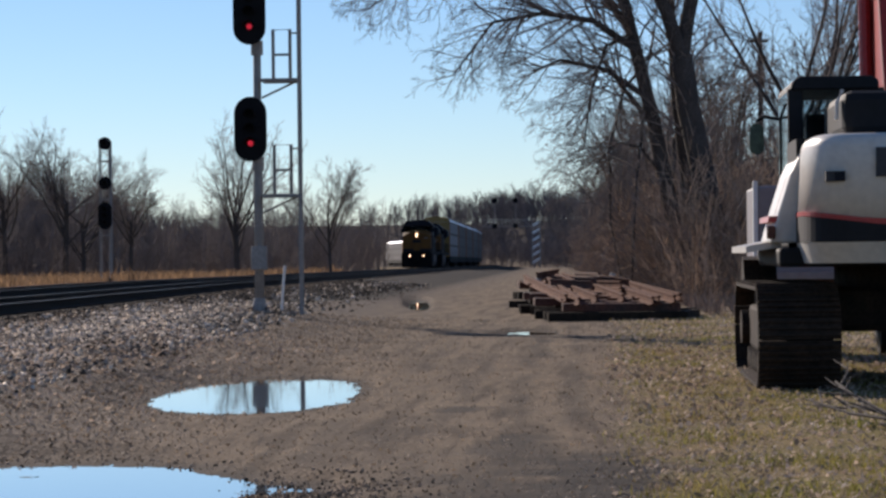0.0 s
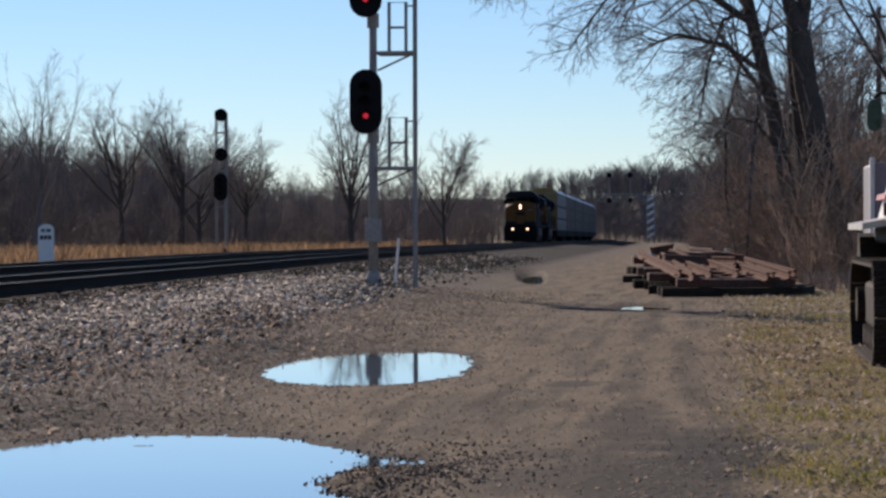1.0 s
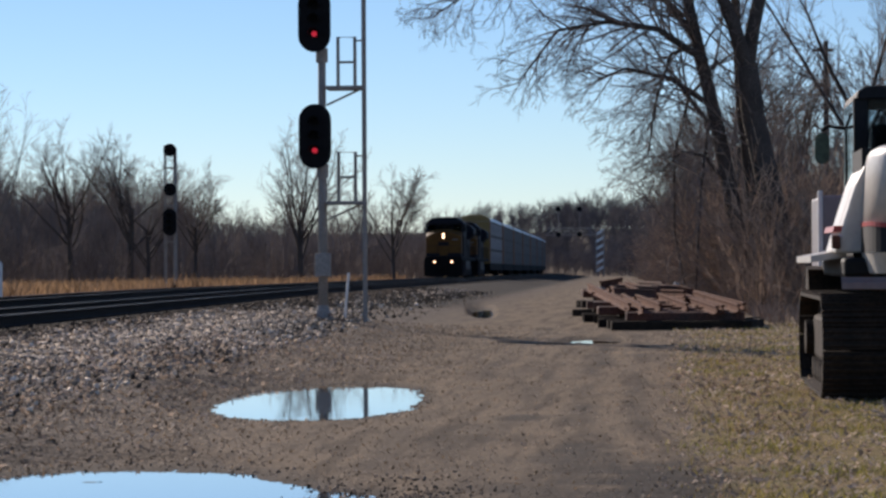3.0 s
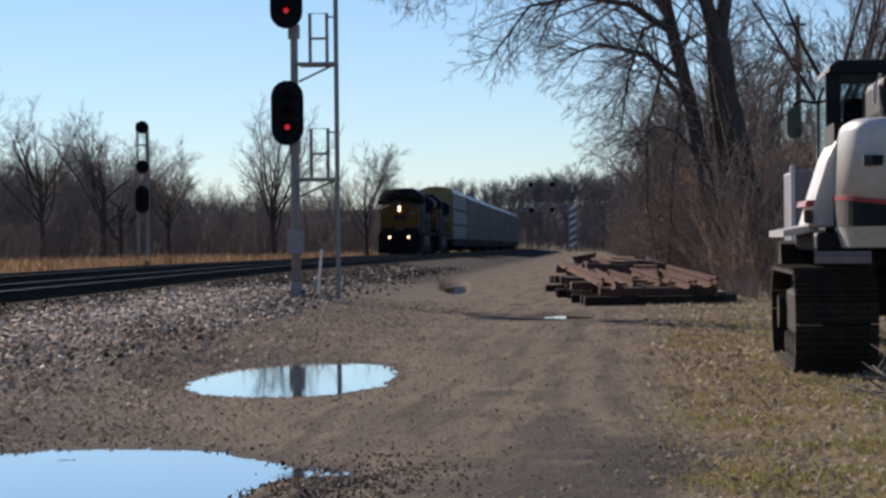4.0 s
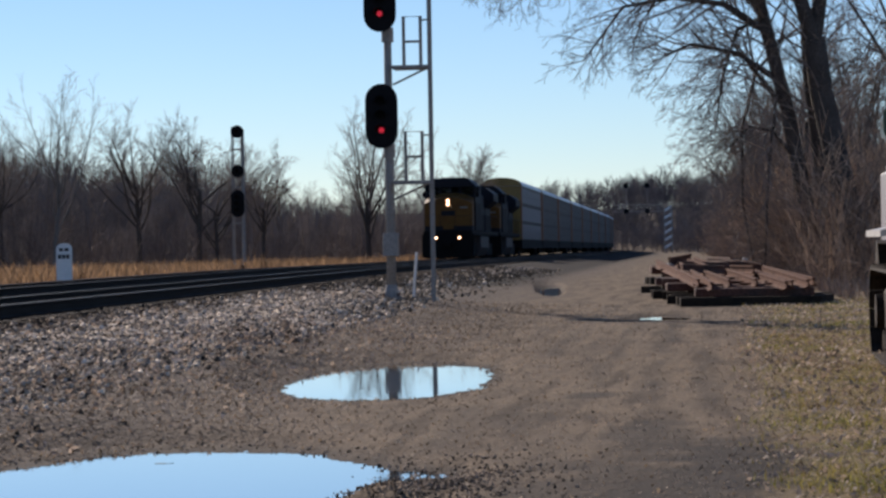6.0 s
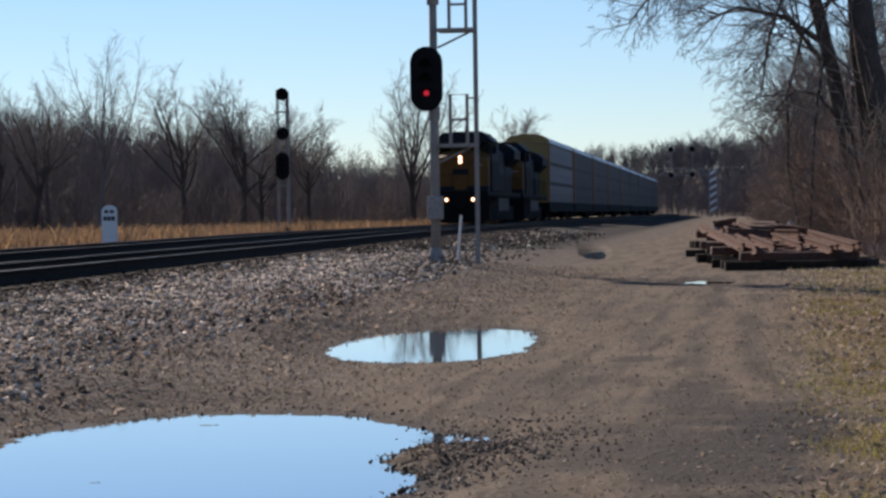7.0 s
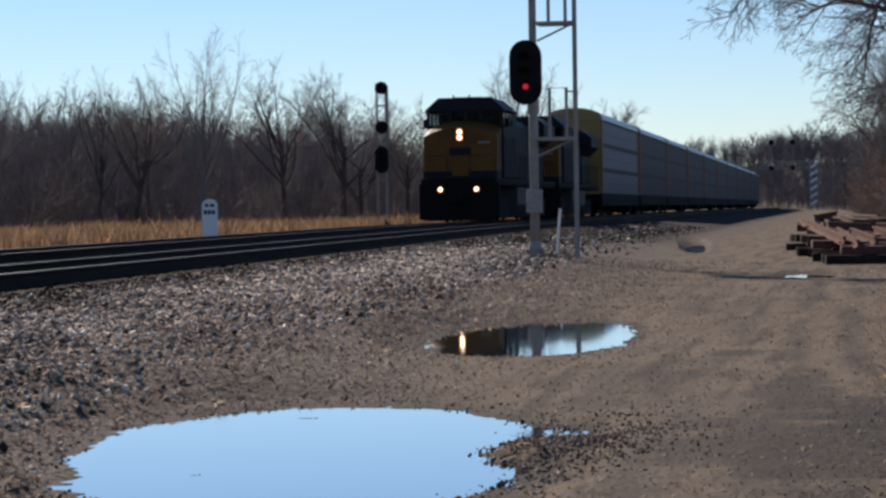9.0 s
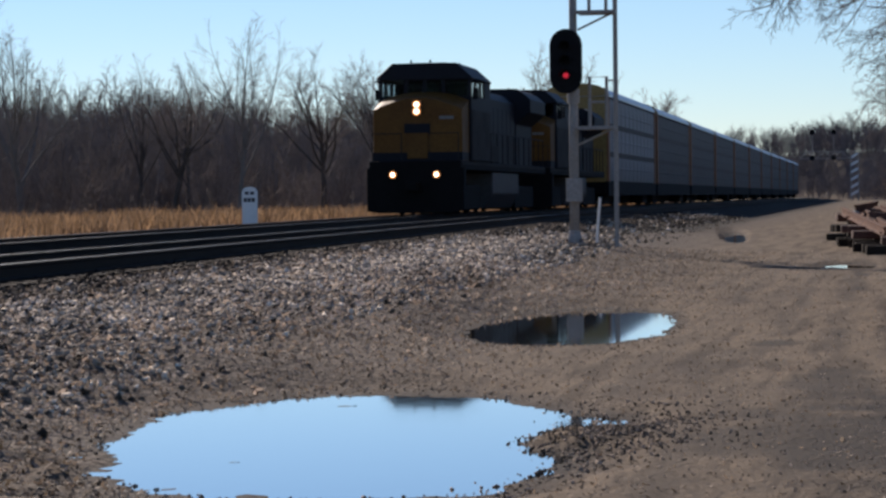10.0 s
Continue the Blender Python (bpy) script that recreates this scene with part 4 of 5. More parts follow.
    bogie(top, 4.4, 3, 1.95)
    bogie(top, 17.9, 3, 1.95)
    return top


def autorack(label):
    """Covered car carrier, 27.4 m over its ends; y is the distance behind its front coupler."""
    top = thing("autorack", Matrix(), label, "freight car", "autorack cars")
    part("deck", box(-1.4, 1.4, 0.5, 27.8, 0.62, 1.22, 0.03), UNDER, top)
    part("centre_sill", box(-0.4, 0.4, 0.6, 27.7, 0.12, 0.64), UNDER, top, "dark centre sill with brake gear")
    part("lining", box(-1.46, 1.46, 0.9, 27.4, 1.22, 5.55), UNDER, top)
    arch = [(-1.57, 5.45), (1.57, 5.45)] + [(1.57 * math.cos(a), 5.45 + 0.65 * math.sin(a) ** 0.8) for a in np.linspace(0.12, math.pi - 0.12, 9)]
    part("roof", prism(arch, 0.55, 27.75), RACKROOF, top, "silvery arched roof")
    for yy in (0.62, 27.55):
        part("end_door", prism([(-1.5, 1.25), (1.5, 1.25), (1.5, 5.44), (-1.5, 5.44)], yy, yy + 0.12), RACKYELLOW, top, "yellow end door")
        part("end_cap", prism([(x * 1.012, z + 0.02) for x, z in arch], yy - 0.11, yy + 0.25), RACKYELLOW, top, "yellow arched end cap")
    bay = 26.4 / 12
    ribs = [(0.0, 1.3)]
    for z0, z1 in ((1.3, 2.55), (2.68, 3.95), (4.08, 5.36)):
        zm = (z0 + z1) / 2
        ribs += [(0.045, z0), (0.045, zm - 0.05), (0.065, zm - 0.03), (0.065, zm + 0.03), (0.045, zm + 0.05), (0.045, z1), (0.015, z1 + 0.01), (0.015, z1 + 0.12)]
    ribs = ribs[:-1] + [(0.0, 5.37)]
    tmpl = prism(ribs, 0.04, bay - 0.04)
    panel_mesh = mesh_of(tmpl, "side_panel", RACK)
    for s in (-1, 1):
        for k in range(12):
            p = new("side_panel", panel_mesh)
            p.parent = top
            p.matrix_basis = pose(1.47, 0.95 + bay * k, 0) if s > 0 else pose(-1.47, 0.95 + bay * (k + 1), 0, 0, 0, 180)
        for y in (0.62, 27.35):
            part("corner_post", box(min(s * 1.46, s * 1.56), max(s * 1.46, s * 1.56), y - (0.35 if y > 20 else 0), y + (0.42 if y > 20 else 0.75), 1.2, 5.45), RACKPOST, top, "rusty orange end post")
        part("side_sill", box(min(s * 1.42, s * 1.56), max(s * 1.42, s * 1.56), 0.6, 27.7, 0.58, 1.28), UNDER, top, "dark side sill")
        for z in (2.615, 4.015):
            part("side_rail", box(min(s * 1.46, s * 1.527), max(s * 1.46, s * 1.527), 0.98, 27.3, z - 0.13, z + 0.13), RACKRAIL, top, "dark seam between the panel rows")
    part("coupler", box(-0.15, 0.15, 0.0, 0.6, 0.7, 1.0), UNDER, top)
    bogie(top, 3.4, 2, 1.75)
    bogie(top, 24.9, 2, 1.75)
    return top


LEAD = locomotive("yellow-nosed dark blue diesel locomotive with lit headlights")
SECOND = copy_thing(LEAD, Matrix())
SECOND["label"] = "second diesel locomotive, dark blue and grey, coupled behind"
for ob in SECOND.children_recursive:
    if ob.name.startswith(("headlight", "ditch_light", "reflector")) and "housing" not in ob.name:
        ob.data = ob.data.copy()
        ob.data.materials[0] = DARK_LENS
        ob["label"] = "unlit lamp"
RACKS = [autorack("grey-sided covered autorack car with a silver roof")]
for k in range(11):
    RACKS.append(copy_thing(RACKS[0], Matrix()))
    RACKS[-1]["label"] = "dull brownish-grey covered autorack car with rusty posts"
dull = next(o for o in RACKS[0].children if o.name.startswith("side_panel")).data.copy()
dull.materials[0] = RACKDULL
for car in RACKS[1:]:
    for o in car.children:
        if o.name.startswith("side_panel"):
            o.data = dull


# ---------- the excavator and what stands by it ----------
def excavator():
    top = thing("excavator", pose(3.2, 28.3, 0.06), "cream and black tracked excavator with a red boom, parked facing away", "excavator")
    for s in (-1, 1):
        x0, x1 = (-1.66, -0.82) if s < 0 else (0.82, 1.66)
        fr = part("track_frame", box(x0 + 0.14, x1 - 0.14, -1.7, 1.75, 0.30, 0.80, 0.05), MUDSTEEL, top, "muddy track frame")
        # shoes round the loop
        path = []
        R, L = 0.50, 1.85
        zc = 0.53
        for k in range(46):
            q = k / 46 * (4 * L + 2 * math.pi * R)
            if q < 2 * L:
                path.append((-L + q, zc + R, 0))
            elif q < 2 * L + math.pi * R:
                a = (q - 2 * L) / R
                path.append((L + R * math.sin(a), zc + R * math.cos(a), -a))
            elif q < 4 * L + math.pi * R:
                path.append((L - (q - 2 * L - math.pi * R), zc - R, math.pi))
            else:
                a = (q - 4 * L - math.pi * R) / R
                path.append((-L - R * math.sin(a), zc - R * math.cos(a), math.pi - a))
        bm = box(x0, x1, -0.11, 0.11, -0.015, 0.02)
        for yy in (-0.07, 0.0, 0.07):
            box(x0 + 0.01, x1 - 0.01, yy - 0.012, yy + 0.012, 0.02, 0.055, 0, bm)
        shoe = mesh_of(bm, "track_shoe", MUDSTEEL)
        for y, z, a in path:
            o = new("track_shoe", shoe)
            o.parent = top
            o.matrix_basis = Matrix.Translation((0, y, z)) @ Matrix.Rotation(a, 4, "X")
        for y in (-1.85, 1.85):
            part("sprocket", prism([(y + 0.42 * math.cos(b), zc + 0.42 * math.sin(b)) for b in np.linspace(0, 2 * math.pi, 22, endpoint=False)], x0 + 0.22, x1 - 0.22, 0, "x"), MUDSTEEL, fr)
            part("hub", prism([(y + 0.2 * math.cos(b), zc + 0.2 * math.sin(b)) for b in np.linspace(0, 2 * math.pi, 14, endpoint=False)], x0 + 0.05, x1 - 0.05, 0, "x"), MUDSTEEL, fr)
        for k in range(7):
            y = -1.3 + 0.43 * k
            part("roller", prism([(y + 0.12 * math.cos(b), 0.2 + 0.12 * math.sin(b)) for b in np.linspace(0, 2 * math.pi, 12, endpoint=False)], x0 + 0.1, x1 - 0.1, 0, "x"), MUDSTEEL, fr)
        part("track_guard", prism([(1.25, 1.08), (1.45, 1.32), (1.75, 1.36), (1.95, 1.10)], x0 + 0.06, x1 - 0.4, 0, "x"), MUDSTEEL, fr)
    part("undercarriage", box(-0.85, 0.85, -1.0, 1.0, 0.55, 1.0, 0.08), MUDSTEEL, top)
    part("slew_ring", tube([(0, 0, 0.98), (0, 0, 1.25)], 0.68, 24), MUDSTEEL, top)
    part("deck", box(-1.42, 1.42, -2.0, 1.8, 1.25, 1.45, 0.04), CHARCOAL, top)
    # counterweight: a bowed block with round corners
    outline = []
    for a in np.linspace(math.pi, 2 * math.pi, 25):
        c, q = math.cos(a), math.sin(a)
        outline.append((1.22 * math.copysign(abs(c) ** 0.42, c), -2.05 + 1.0 * math.copysign(abs(q) ** 0.5, q)))
    outline = [(1.22, -1.75)] + outline[::-1] + [(-1.22, -1.75)]
    def sag(x):
        """The stripe dips from the corners towards the middle."""
        return -0.11 * min(max((1.2 - abs(x)) / 0.85, 0), 1)

    def slab(z0, z1, grow_by=0.0, bev=0.0, dip0=0, dip1=0, foot=1.0):
        bm = bmesh.new()
        r0 = [bm.verts.new((x * (1 + grow_by) * foot, (y - (grow_by if y < -1.8 else 0)) * (foot if y < -1.8 else 1), z0 + dip0 * sag(x))) for x, y in outline]
        r1 = [bm.verts.new((x * (1 + grow_by) * (0.95 if z1 > 2.5 else 1), y - (grow_by if y < -1.8 else 0), z1 + dip1 * sag(x))) for x, y in outline]
        bm.faces.new(r0)
        bm.faces.new(r1[::-1])
        for k in range(len(r0)):
            bm.faces.new((r0[k], r1[k], r1[(k + 1) % len(r0)], r0[(k + 1) % len(r0)]))
        bmesh.ops.recalc_face_normals(bm, faces=bm.faces[:])
        if bev:
            edges = [e for e in bm.edges if abs(e.verts[0].co.z - z1) < 1e-4 and abs(e.verts[1].co.z - z1) < 1e-4]
            bmesh.ops.bevel(bm, geom=edges, offset=bev, segments=4, affect="EDGES", profile=0.5)
        return bm
    cw = part("counterweight", slab(1.80, 2.58, 0, 0.13, 1), CREAM, top, "rounded cream counterweight", True)
    part("stripe_band", slab(1.50, 1.77, 0.004, 0, 0, 1), CHARCOAL, cw, "dark band")
    part("red_stripe", slab(1.765, 1.81, 0.008, 0, 1, 1), REDP, cw, "thin red stripe dipping towards the middle")
    part("lower_rim", slab(1.29, 1.50, 0.0, 0, 0, 0, 0.95), CREAM, cw, "rounded cream lower lip")
    part("emblem", box(-1.02, -0.93, -3.03, -2.9, 2.10, 2.20), INK, cw)
    part("emblem", box(-0.93, -0.83, -3.045, -2.9, 2.10, 2.20), NAVY, cw)
    part("name_plate", box(-0.53, 0.9, -3.085, -3.02, 2.14, 2.43), INK, cw)
    part("engine_hood", box(-0.80, 1.2, -2.5, -0.3, 2.56, 3.03, 0.10), CHARCOAL, top, "black engine hood")
    cowl = [(-1.50, 1.50), (-1.20, 1.50), (-0.98, 2.50), (-1.06, 2.53), (-1.17, 2.44), (-1.28, 2.22), (-1.40, 1.85)]
    side = part("side_panel", prism(cowl, -1.30, -0.25, 0.03), CREAM, top, "curved cream side cowl")
    part("cowl_gap", prism([(x * 0.97, z) for x, z in cowl], -1.42, -1.28), CHARCOAL, side)
    part("rear_cowl", prism(cowl, -1.80, -1.42, 0.03), CREAM, side)
    part("cowl_stripe", prism([(-1.515, 1.72), (-1.40, 1.72), (-1.38, 1.78), (-1.50, 1.78)], -1.79, -0.3), REDP, side)
    # orange block added for the lit part of the cowl; no lamp sits here
    part("work_light", box(-1.53, -1.44, -1.86, -1.78, 1.54, 1.68, 0.02), RUST, side, "small orange block standing in for the lit part of the cowl")
    part("side_panel", box(1.36, 1.42, -1.8, 1.6, 1.45, 2.62, 0.02), CREAM, top)
    part("engine_block", box(-1.21, 1.36, -1.75, -0.4, 1.45, 2.58), CHARCOAL, top)
    part("catwalk", prism([(-1.72, 1.40), (-1.35, 1.46), (-1.35, 1.54), (-1.72, 1.47)], -1.4, 1.6), CREAM, top, "pale side catwalk")
    part("hood_trim", tube([(-0.85, -2.38, 2.74), (-0.84, -2.36, 2.92), (-0.78, -2.30, 3.04)], 0.022, 6), CREAM, top, "pale edge trim of the hood")
    cab = part("cab", box(-1.18, -0.17, -0.2, 1.65, 1.46, 1.62, 0.02), CHARCOAL, top, "dark operator cab with glazed sides")
    part("cab_roof", prism([(-1.16, 3.18), (-0.19, 3.18), (-0.19, 3.28), (-0.26, 3.33), (-1.04, 3.33), (-1.13, 3.28)], -0.24, 1.72, 0.02), CHARCOAL, cab)
    part("rear_panel", box(-1.14, -0.2, -0.2, -0.12, 1.6, 2.62, 0.02), CHARCOAL, cab)
    for x, y in ((-1.12, -0.16), (-0.23, -0.16), (-1.12, 0.72), (-1.12, 1.6), (-0.23, 1.6)):
        w = 0.10 if y < 0 else 0.05
        part("cab_post", box(x - w / 2 - 0.01, x + w, y - 0.04, y + 0.05, 1.6, 3.2, 0.01), CHARCOAL, cab)
    part("rear_window", box(-1.02, -0.27, -0.17, -0.16, 2.60, 3.19), CLEAR, cab, "tinted rear window")
    part("side_panel", box(-0.22, -0.18, -0.1, 1.6, 1.6, 3.2), CHARCOAL, cab)
    for y0, y1 in ((-0.10, 0.68), (0.78, 1.55)):
        part("side_window", box(-1.165, -1.155, y0, y1, 1.62, 3.18), CLEAR, cab, "tinted door glass")
    part("front_window", box(-1.02, -0.24, 1.60, 1.61, 1.62, 3.18), CLEAR, cab)
    part("operator_seat", prism([(0.25, 1.62), (0.95, 1.62), (0.95, 2.15), (0.50, 2.2), (0.42, 2.92), (0.28, 2.95)], -0.95, -0.45, 0.04, "x"), CHARCOAL, cab)
    part("rear_grab_bar", tube([(-1.2, 0.1, 1.7), (-1.24, 0.1, 1.9), (-1.24, 0.1, 2.9), (-1.18, 0.1, 3.05)], 0.018, 6), BLACK, cab)
    mir = part("mirror_arm", tube([(-1.10, 1.7, 2.95), (-1.32, 1.85, 3.0), (-1.40, 1.9, 2.95)], 0.02, 6), BLACK, cab)
    part("mirror", oval(0.17, 0.37, 1.88, 1.95, -1.40, 2.74), GREENGLASS, mir, "dark green mirror back")
    boom = part("boom", prism([(0.6, 1.7), (0.2, 2.6), (1.9, 6.3), (3.0, 7.0), (3.3, 6.6), (2.5, 5.8), (1.2, 1.8)], -0.06, 0.44, 0.03, "x"), REDP, top, "red boom arm")
    for x in (-0.14, 0.52):
        part("boom_cylinder", tube([(x, 1.4, 1.9), (x, 1.75, 5.2)], 0.08, 10), REDP, boom)
        part("piston", tube([(x, 1.55, 3.3), (x, 1.78, 5.6)], 0.05, 10), GALV, boom)
    return top


excavator()


def grey_trailer():
    top = thing("utility_trailer", pose(2.72, 34.6, 0.06), "pale grey box trailer on a rusty frame behind the excavator", "trailer")
    part("body", box(-0.72, 1.3, -0.9, 1.5, 1.12, 2.28, 0.03), GREYPAINT, top)
    part("corner_trim", box(-0.77, -0.71, -0.96, -0.84, 1.0, 2.34, 0.01), WHITE, top, "white corner trim")
    part("lower_lip", box(-0.74, 0.62, -0.98, -0.88, 1.04, 1.14, 0.01), GREYPAINT, top)
    part("frame", box(-0.7, 1.25, -0.85, 1.6, 0.8, 1.04, 0.02), RUST, top)
    part("drawbar", tube([(0.3, 1.5, 0.7), (0.3, 3.0, 0.5)], 0.05, 6), RUST, top)
    for x in (-0.55, 1.1):
        part("wheel", prism([(0.3 + 0.4 * math.cos(b), 0.38 + 0.4 * math.sin(b)) for b in np.linspace(0, 2 * math.pi, 20, endpoint=False)], x - 0.12, x + 0.12, 0.03, "x"), UNDER, top)
        part("axle_post", box(x - 0.05, x + 0.05, 0.2, 0.4, 0.35, 0.85), RUST, top)


grey_trailer()


def utility_pole():
    top = thing("utility_pole", pose(6.75, 110, -0.1), "dark wooden utility pole with sagging wires", "utility pole")
    part("pole", tube([(0, 0, -0.4), (0, 0, 11.0)], [0.16, 0.11], 10), POLE, top)
    part("crossarm", box(-0.55, 0.35, -0.06, 0.06, 10.55, 10.67), POLE, top)
    part("transformer", tube([(0.0, -0.28, 8.6), (0.0, -0.28, 9.3)], 0.16, 12), POLE, top)
    for k, x in enumerate((-0.5, -0.2)):
        pts = [(x - 3.5 * f, 14 * f, 10.7 - 6.5 * f + 2.2 * f * f + 0.4 * k * f) for f in np.linspace(0, 1, 8)]
        part("wire", tube(pts, 0.02, 5), BLACK, top)


utility_pole()


# ---------- the heap of scrap track ----------
def scrap_heap():
    """Old rails and switch timbers piled lengthwise on cross bearers, fanned out a little."""
    rng = np.random.default_rng(8)

    def axis_x(y):
        return 0.42 - 0.15 * (y - 53.4)

    def plane(y):
        return 0.32 + 0.044 * (y - 53.8)

    for k in range(9):
        y = 53.4 + 1.08 * k
        half = 1.48 - 0.03 * k
        ob = part("bearer", box(-half, half, -0.13, 0.13, -0.11, 0.11, 0.02), TIE, None, at=pose(axis_x(y) + rng.normal(0, 0.10), y, 0.13, 0, 0, 4 + rng.uniform(-4, 4)))
        tagged(ob, "black creosoted cross timber under the scrap heap", "timber", "bearers")
    for y, n in ((58.4, 1), (60.1, 1), (61.8, 1), (63.2, 2)):
        for j in range(n):
            ob = part("packing_timber", box(-0.95, 1.0, -0.16, 0.16, -0.1, 0.1, 0.02), TIE, None, at=pose(axis_x(y) + 0.1, y, 0.34 + 0.2 * j, 0, 0, 6 + 3 * j))
            tagged(ob, "dark timber packing up the scrap track panel", "timber", "packing timbers")
    slope = math.degrees(math.atan(0.044))
    for k in range(15):
        y = 53.95 + 0.70 * k
        half = rng.uniform(0.95, 1.45) - 0.012 * k
        ob = part("switch_timber", box(-half, half, -0.12, 0.12, -0.085, 0.085, 0.02), RUST, None, at=pose(axis_x(y) + 0.05 + rng.normal(0, 0.2), y, plane(y), slope, rng.normal(0, 0.8), 5 + rng.normal(0, 4)))
        tagged(ob, "rust-stained switch timber of the scrap track panel", "timber", "switch timbers")
    prof = [(-0.075, -0.1), (0.075, -0.1), (0.075, -0.085), (0.014, -0.06), (0.014, 0.03), (0.038, 0.045), (0.038, 0.085), (-0.038, 0.085), (-0.038, 0.045), (-0.014, 0.03), (-0.014, -0.06), (-0.075, -0.085)]
    for off, y0, y1, turn in ((-1.05, 54.4, 62.6, 8), (-0.72, 53.3, 62.3, 6), (-0.58, 54.2, 59.8, 9), (0.05, 54.3, 63.6, 9), (0.45, 53.3, 62.8, 9.5), (0.62, 53.6, 61.3, 10.5), (0.98, 53.8, 61.8, 9.5), (1.12, 54.4, 60.8, 12)):
        y = (y0 + y1) / 2
        ob = part("scrap_rail", prism(prof, (y0 - y1) / 2, (y1 - y0) / 2), PALERUST, None, at=pose(axis_x(y) + off + rng.normal(0, 0.03), y, plane(y) + 0.17, slope, 0, turn))
        tagged(ob, "rusty scrap rail of an old track panel", "rail", "scrap rails")
    for k in range(9):
        y = rng.uniform(56, 63)
        length = rng.uniform(0.9, 2.4)
        ob = part("loose_rail", prism(prof, -length / 2, length / 2), PALERUST if k % 2 else RUST, None, at=pose(axis_x(y) + rng.uniform(-0.8, 0.9), y, plane(y) + 0.29, slope + rng.normal(0, 2), 0, rng.uniform(-25, 45)))
        tagged(ob, "short rusty rail piece thrown on the heap", "rail", "loose rails")
    for k in range(26):
        y = rng.uniform(54.3, 63)
        ob = part("tie_plate", box(-0.18, 0.18, -0.1, 0.1, -0.012, 0.03, 0.006), PALERUST if k % 3 else RUST, None, at=pose(axis_x(y) + rng.uniform(-1.1, 1.1), y, plane(y) + 0.10, slope, 0, rng.uniform(-20, 30)))
        tagged(ob, "rusty tie plate on the scrap track panel", "tie plate", "tie plates")
    for x, y, z, a in ((-1.9, 67.8, 0.14, 60), (-1.5, 69.6, 0.14, 75), (1.75, 54.8, 0.13, 80), (1.5, 56.6, 0.13, 66), (-1.3, 69.2, 0.34, 10), (-1.5, 70.0, 0.34, 24)):
        ob = part("loose_timber", box(-1.1, 1.1, -0.12, 0.12, -0.1, 0.1, 0.02), TIE, None, at=pose(x, y, z, 0, 0, a))
        tagged(ob, "dark loose timber beside the scrap heap", "timber", "loose timbers")
    for x, y in ((-1.62, 60.4), (-0.95, 60.8), (0.15, 62.4)):
        ob = part("pale_block", box(-0.055, 0.055, -0.055, 0.055, -0.09, 0.11, 0.015), CONCRETE, None, at=pose(x, y, plane(y) + 0.17, 8, 12, 30))
        tagged(ob, "small pale block lying on the scrap heap", "block", "pale blocks")


scrap_heap()


# ---------- loose stones, leaves, grass ----------
ROCK_V = np.array([(a, b, c) for c in (-0.7, 0.7) for a, b in ((-0.8, -0.8), (0.8, -0.8), (0.8, 0.8), (-0.8, 0.8))])
ROCK_F = np.array([(3, 2, 1, 0), (4, 5, 6, 7), (0, 1, 5, 4), (1, 2, 6, 5), (2, 3, 7, 6), (3, 0, 4, 7)])


def turns(rng, n):
    q = rng.normal(0, 1, (n, 4))
    q /= np.linalg.norm(q, axis=1)[:, None]
    w, x, y, z = q.T
    return np.stack([1 - 2 * (y * y + z * z), 2 * (x * y - z * w), 2 * (x * z + y * w), 2 * (x * y + z * w), 1 - 2 * (x * x + z * z), 2 * (y * z - x * w), 2 * (x * z - y * w), 2 * (y * z + x * w), 1 - 2 * (x * x + y * y)], 1).reshape(n, 3, 3)


def strew_stones(name, x, y, size, mat, label, category, seed, sink=0.25):
    rng = np.random.default_rng(seed)
    n = len(x)
    v = ROCK_V[None] * rng.uniform(0.6, 1.3, (n, 8, 1)) * rng.uniform(0.55, 1.25, (n, 1, 3))
    v = np.einsum("nij,nkj->nki", turns(rng, n), v) * size[:, None, None]
    v += np.stack([x, y, ground_height(x, y) + size * sink], 1)[:, None]
    f = ROCK_F[None] + 8 * np.arange(n)[:, None, None]
    return stuff_mesh(name, v.reshape(-1, 3), f.reshape(-1, 4), mat, label, category)


def strew_blades(name, x, y, height, width, mat, label, category, seed, bend=0.4):
    """Grass: each blade a bent strip of three triangles."""
    rng = np.random.default_rng(seed)
    n = len(x)
    a = rng.uniform(0, 2 * math.pi, n)
    side = np.stack([np.cos(a), np.sin(a), np.zeros(n)], 1) * width[:, None] / 2
    tip = np.stack([rng.normal(0, bend, n), rng.normal(0, bend, n), np.ones(n)], 1)
    foot = np.stack([x, y, ground_height(x, y) - 0.01], 1)
    mid = foot + np.stack([tip[:, 0] * 0.3, tip[:, 1] * 0.3, np.full(n, 0.6)], 1) * height[:, None]
    end = foot + tip * height[:, None] * 0.95
    v = np.stack([foot - side, foot + side, mid + side * 0.7, mid - side * 0.7, end], 1)
    f = np.array([(0, 1, 2), (0, 2, 3), (3, 2, 4)])[None] + 5 * np.arange(n)[:, None, None]
    return stuff_mesh(name, v.reshape(-1, 3), f.reshape(-1, 3), mat, label, category)


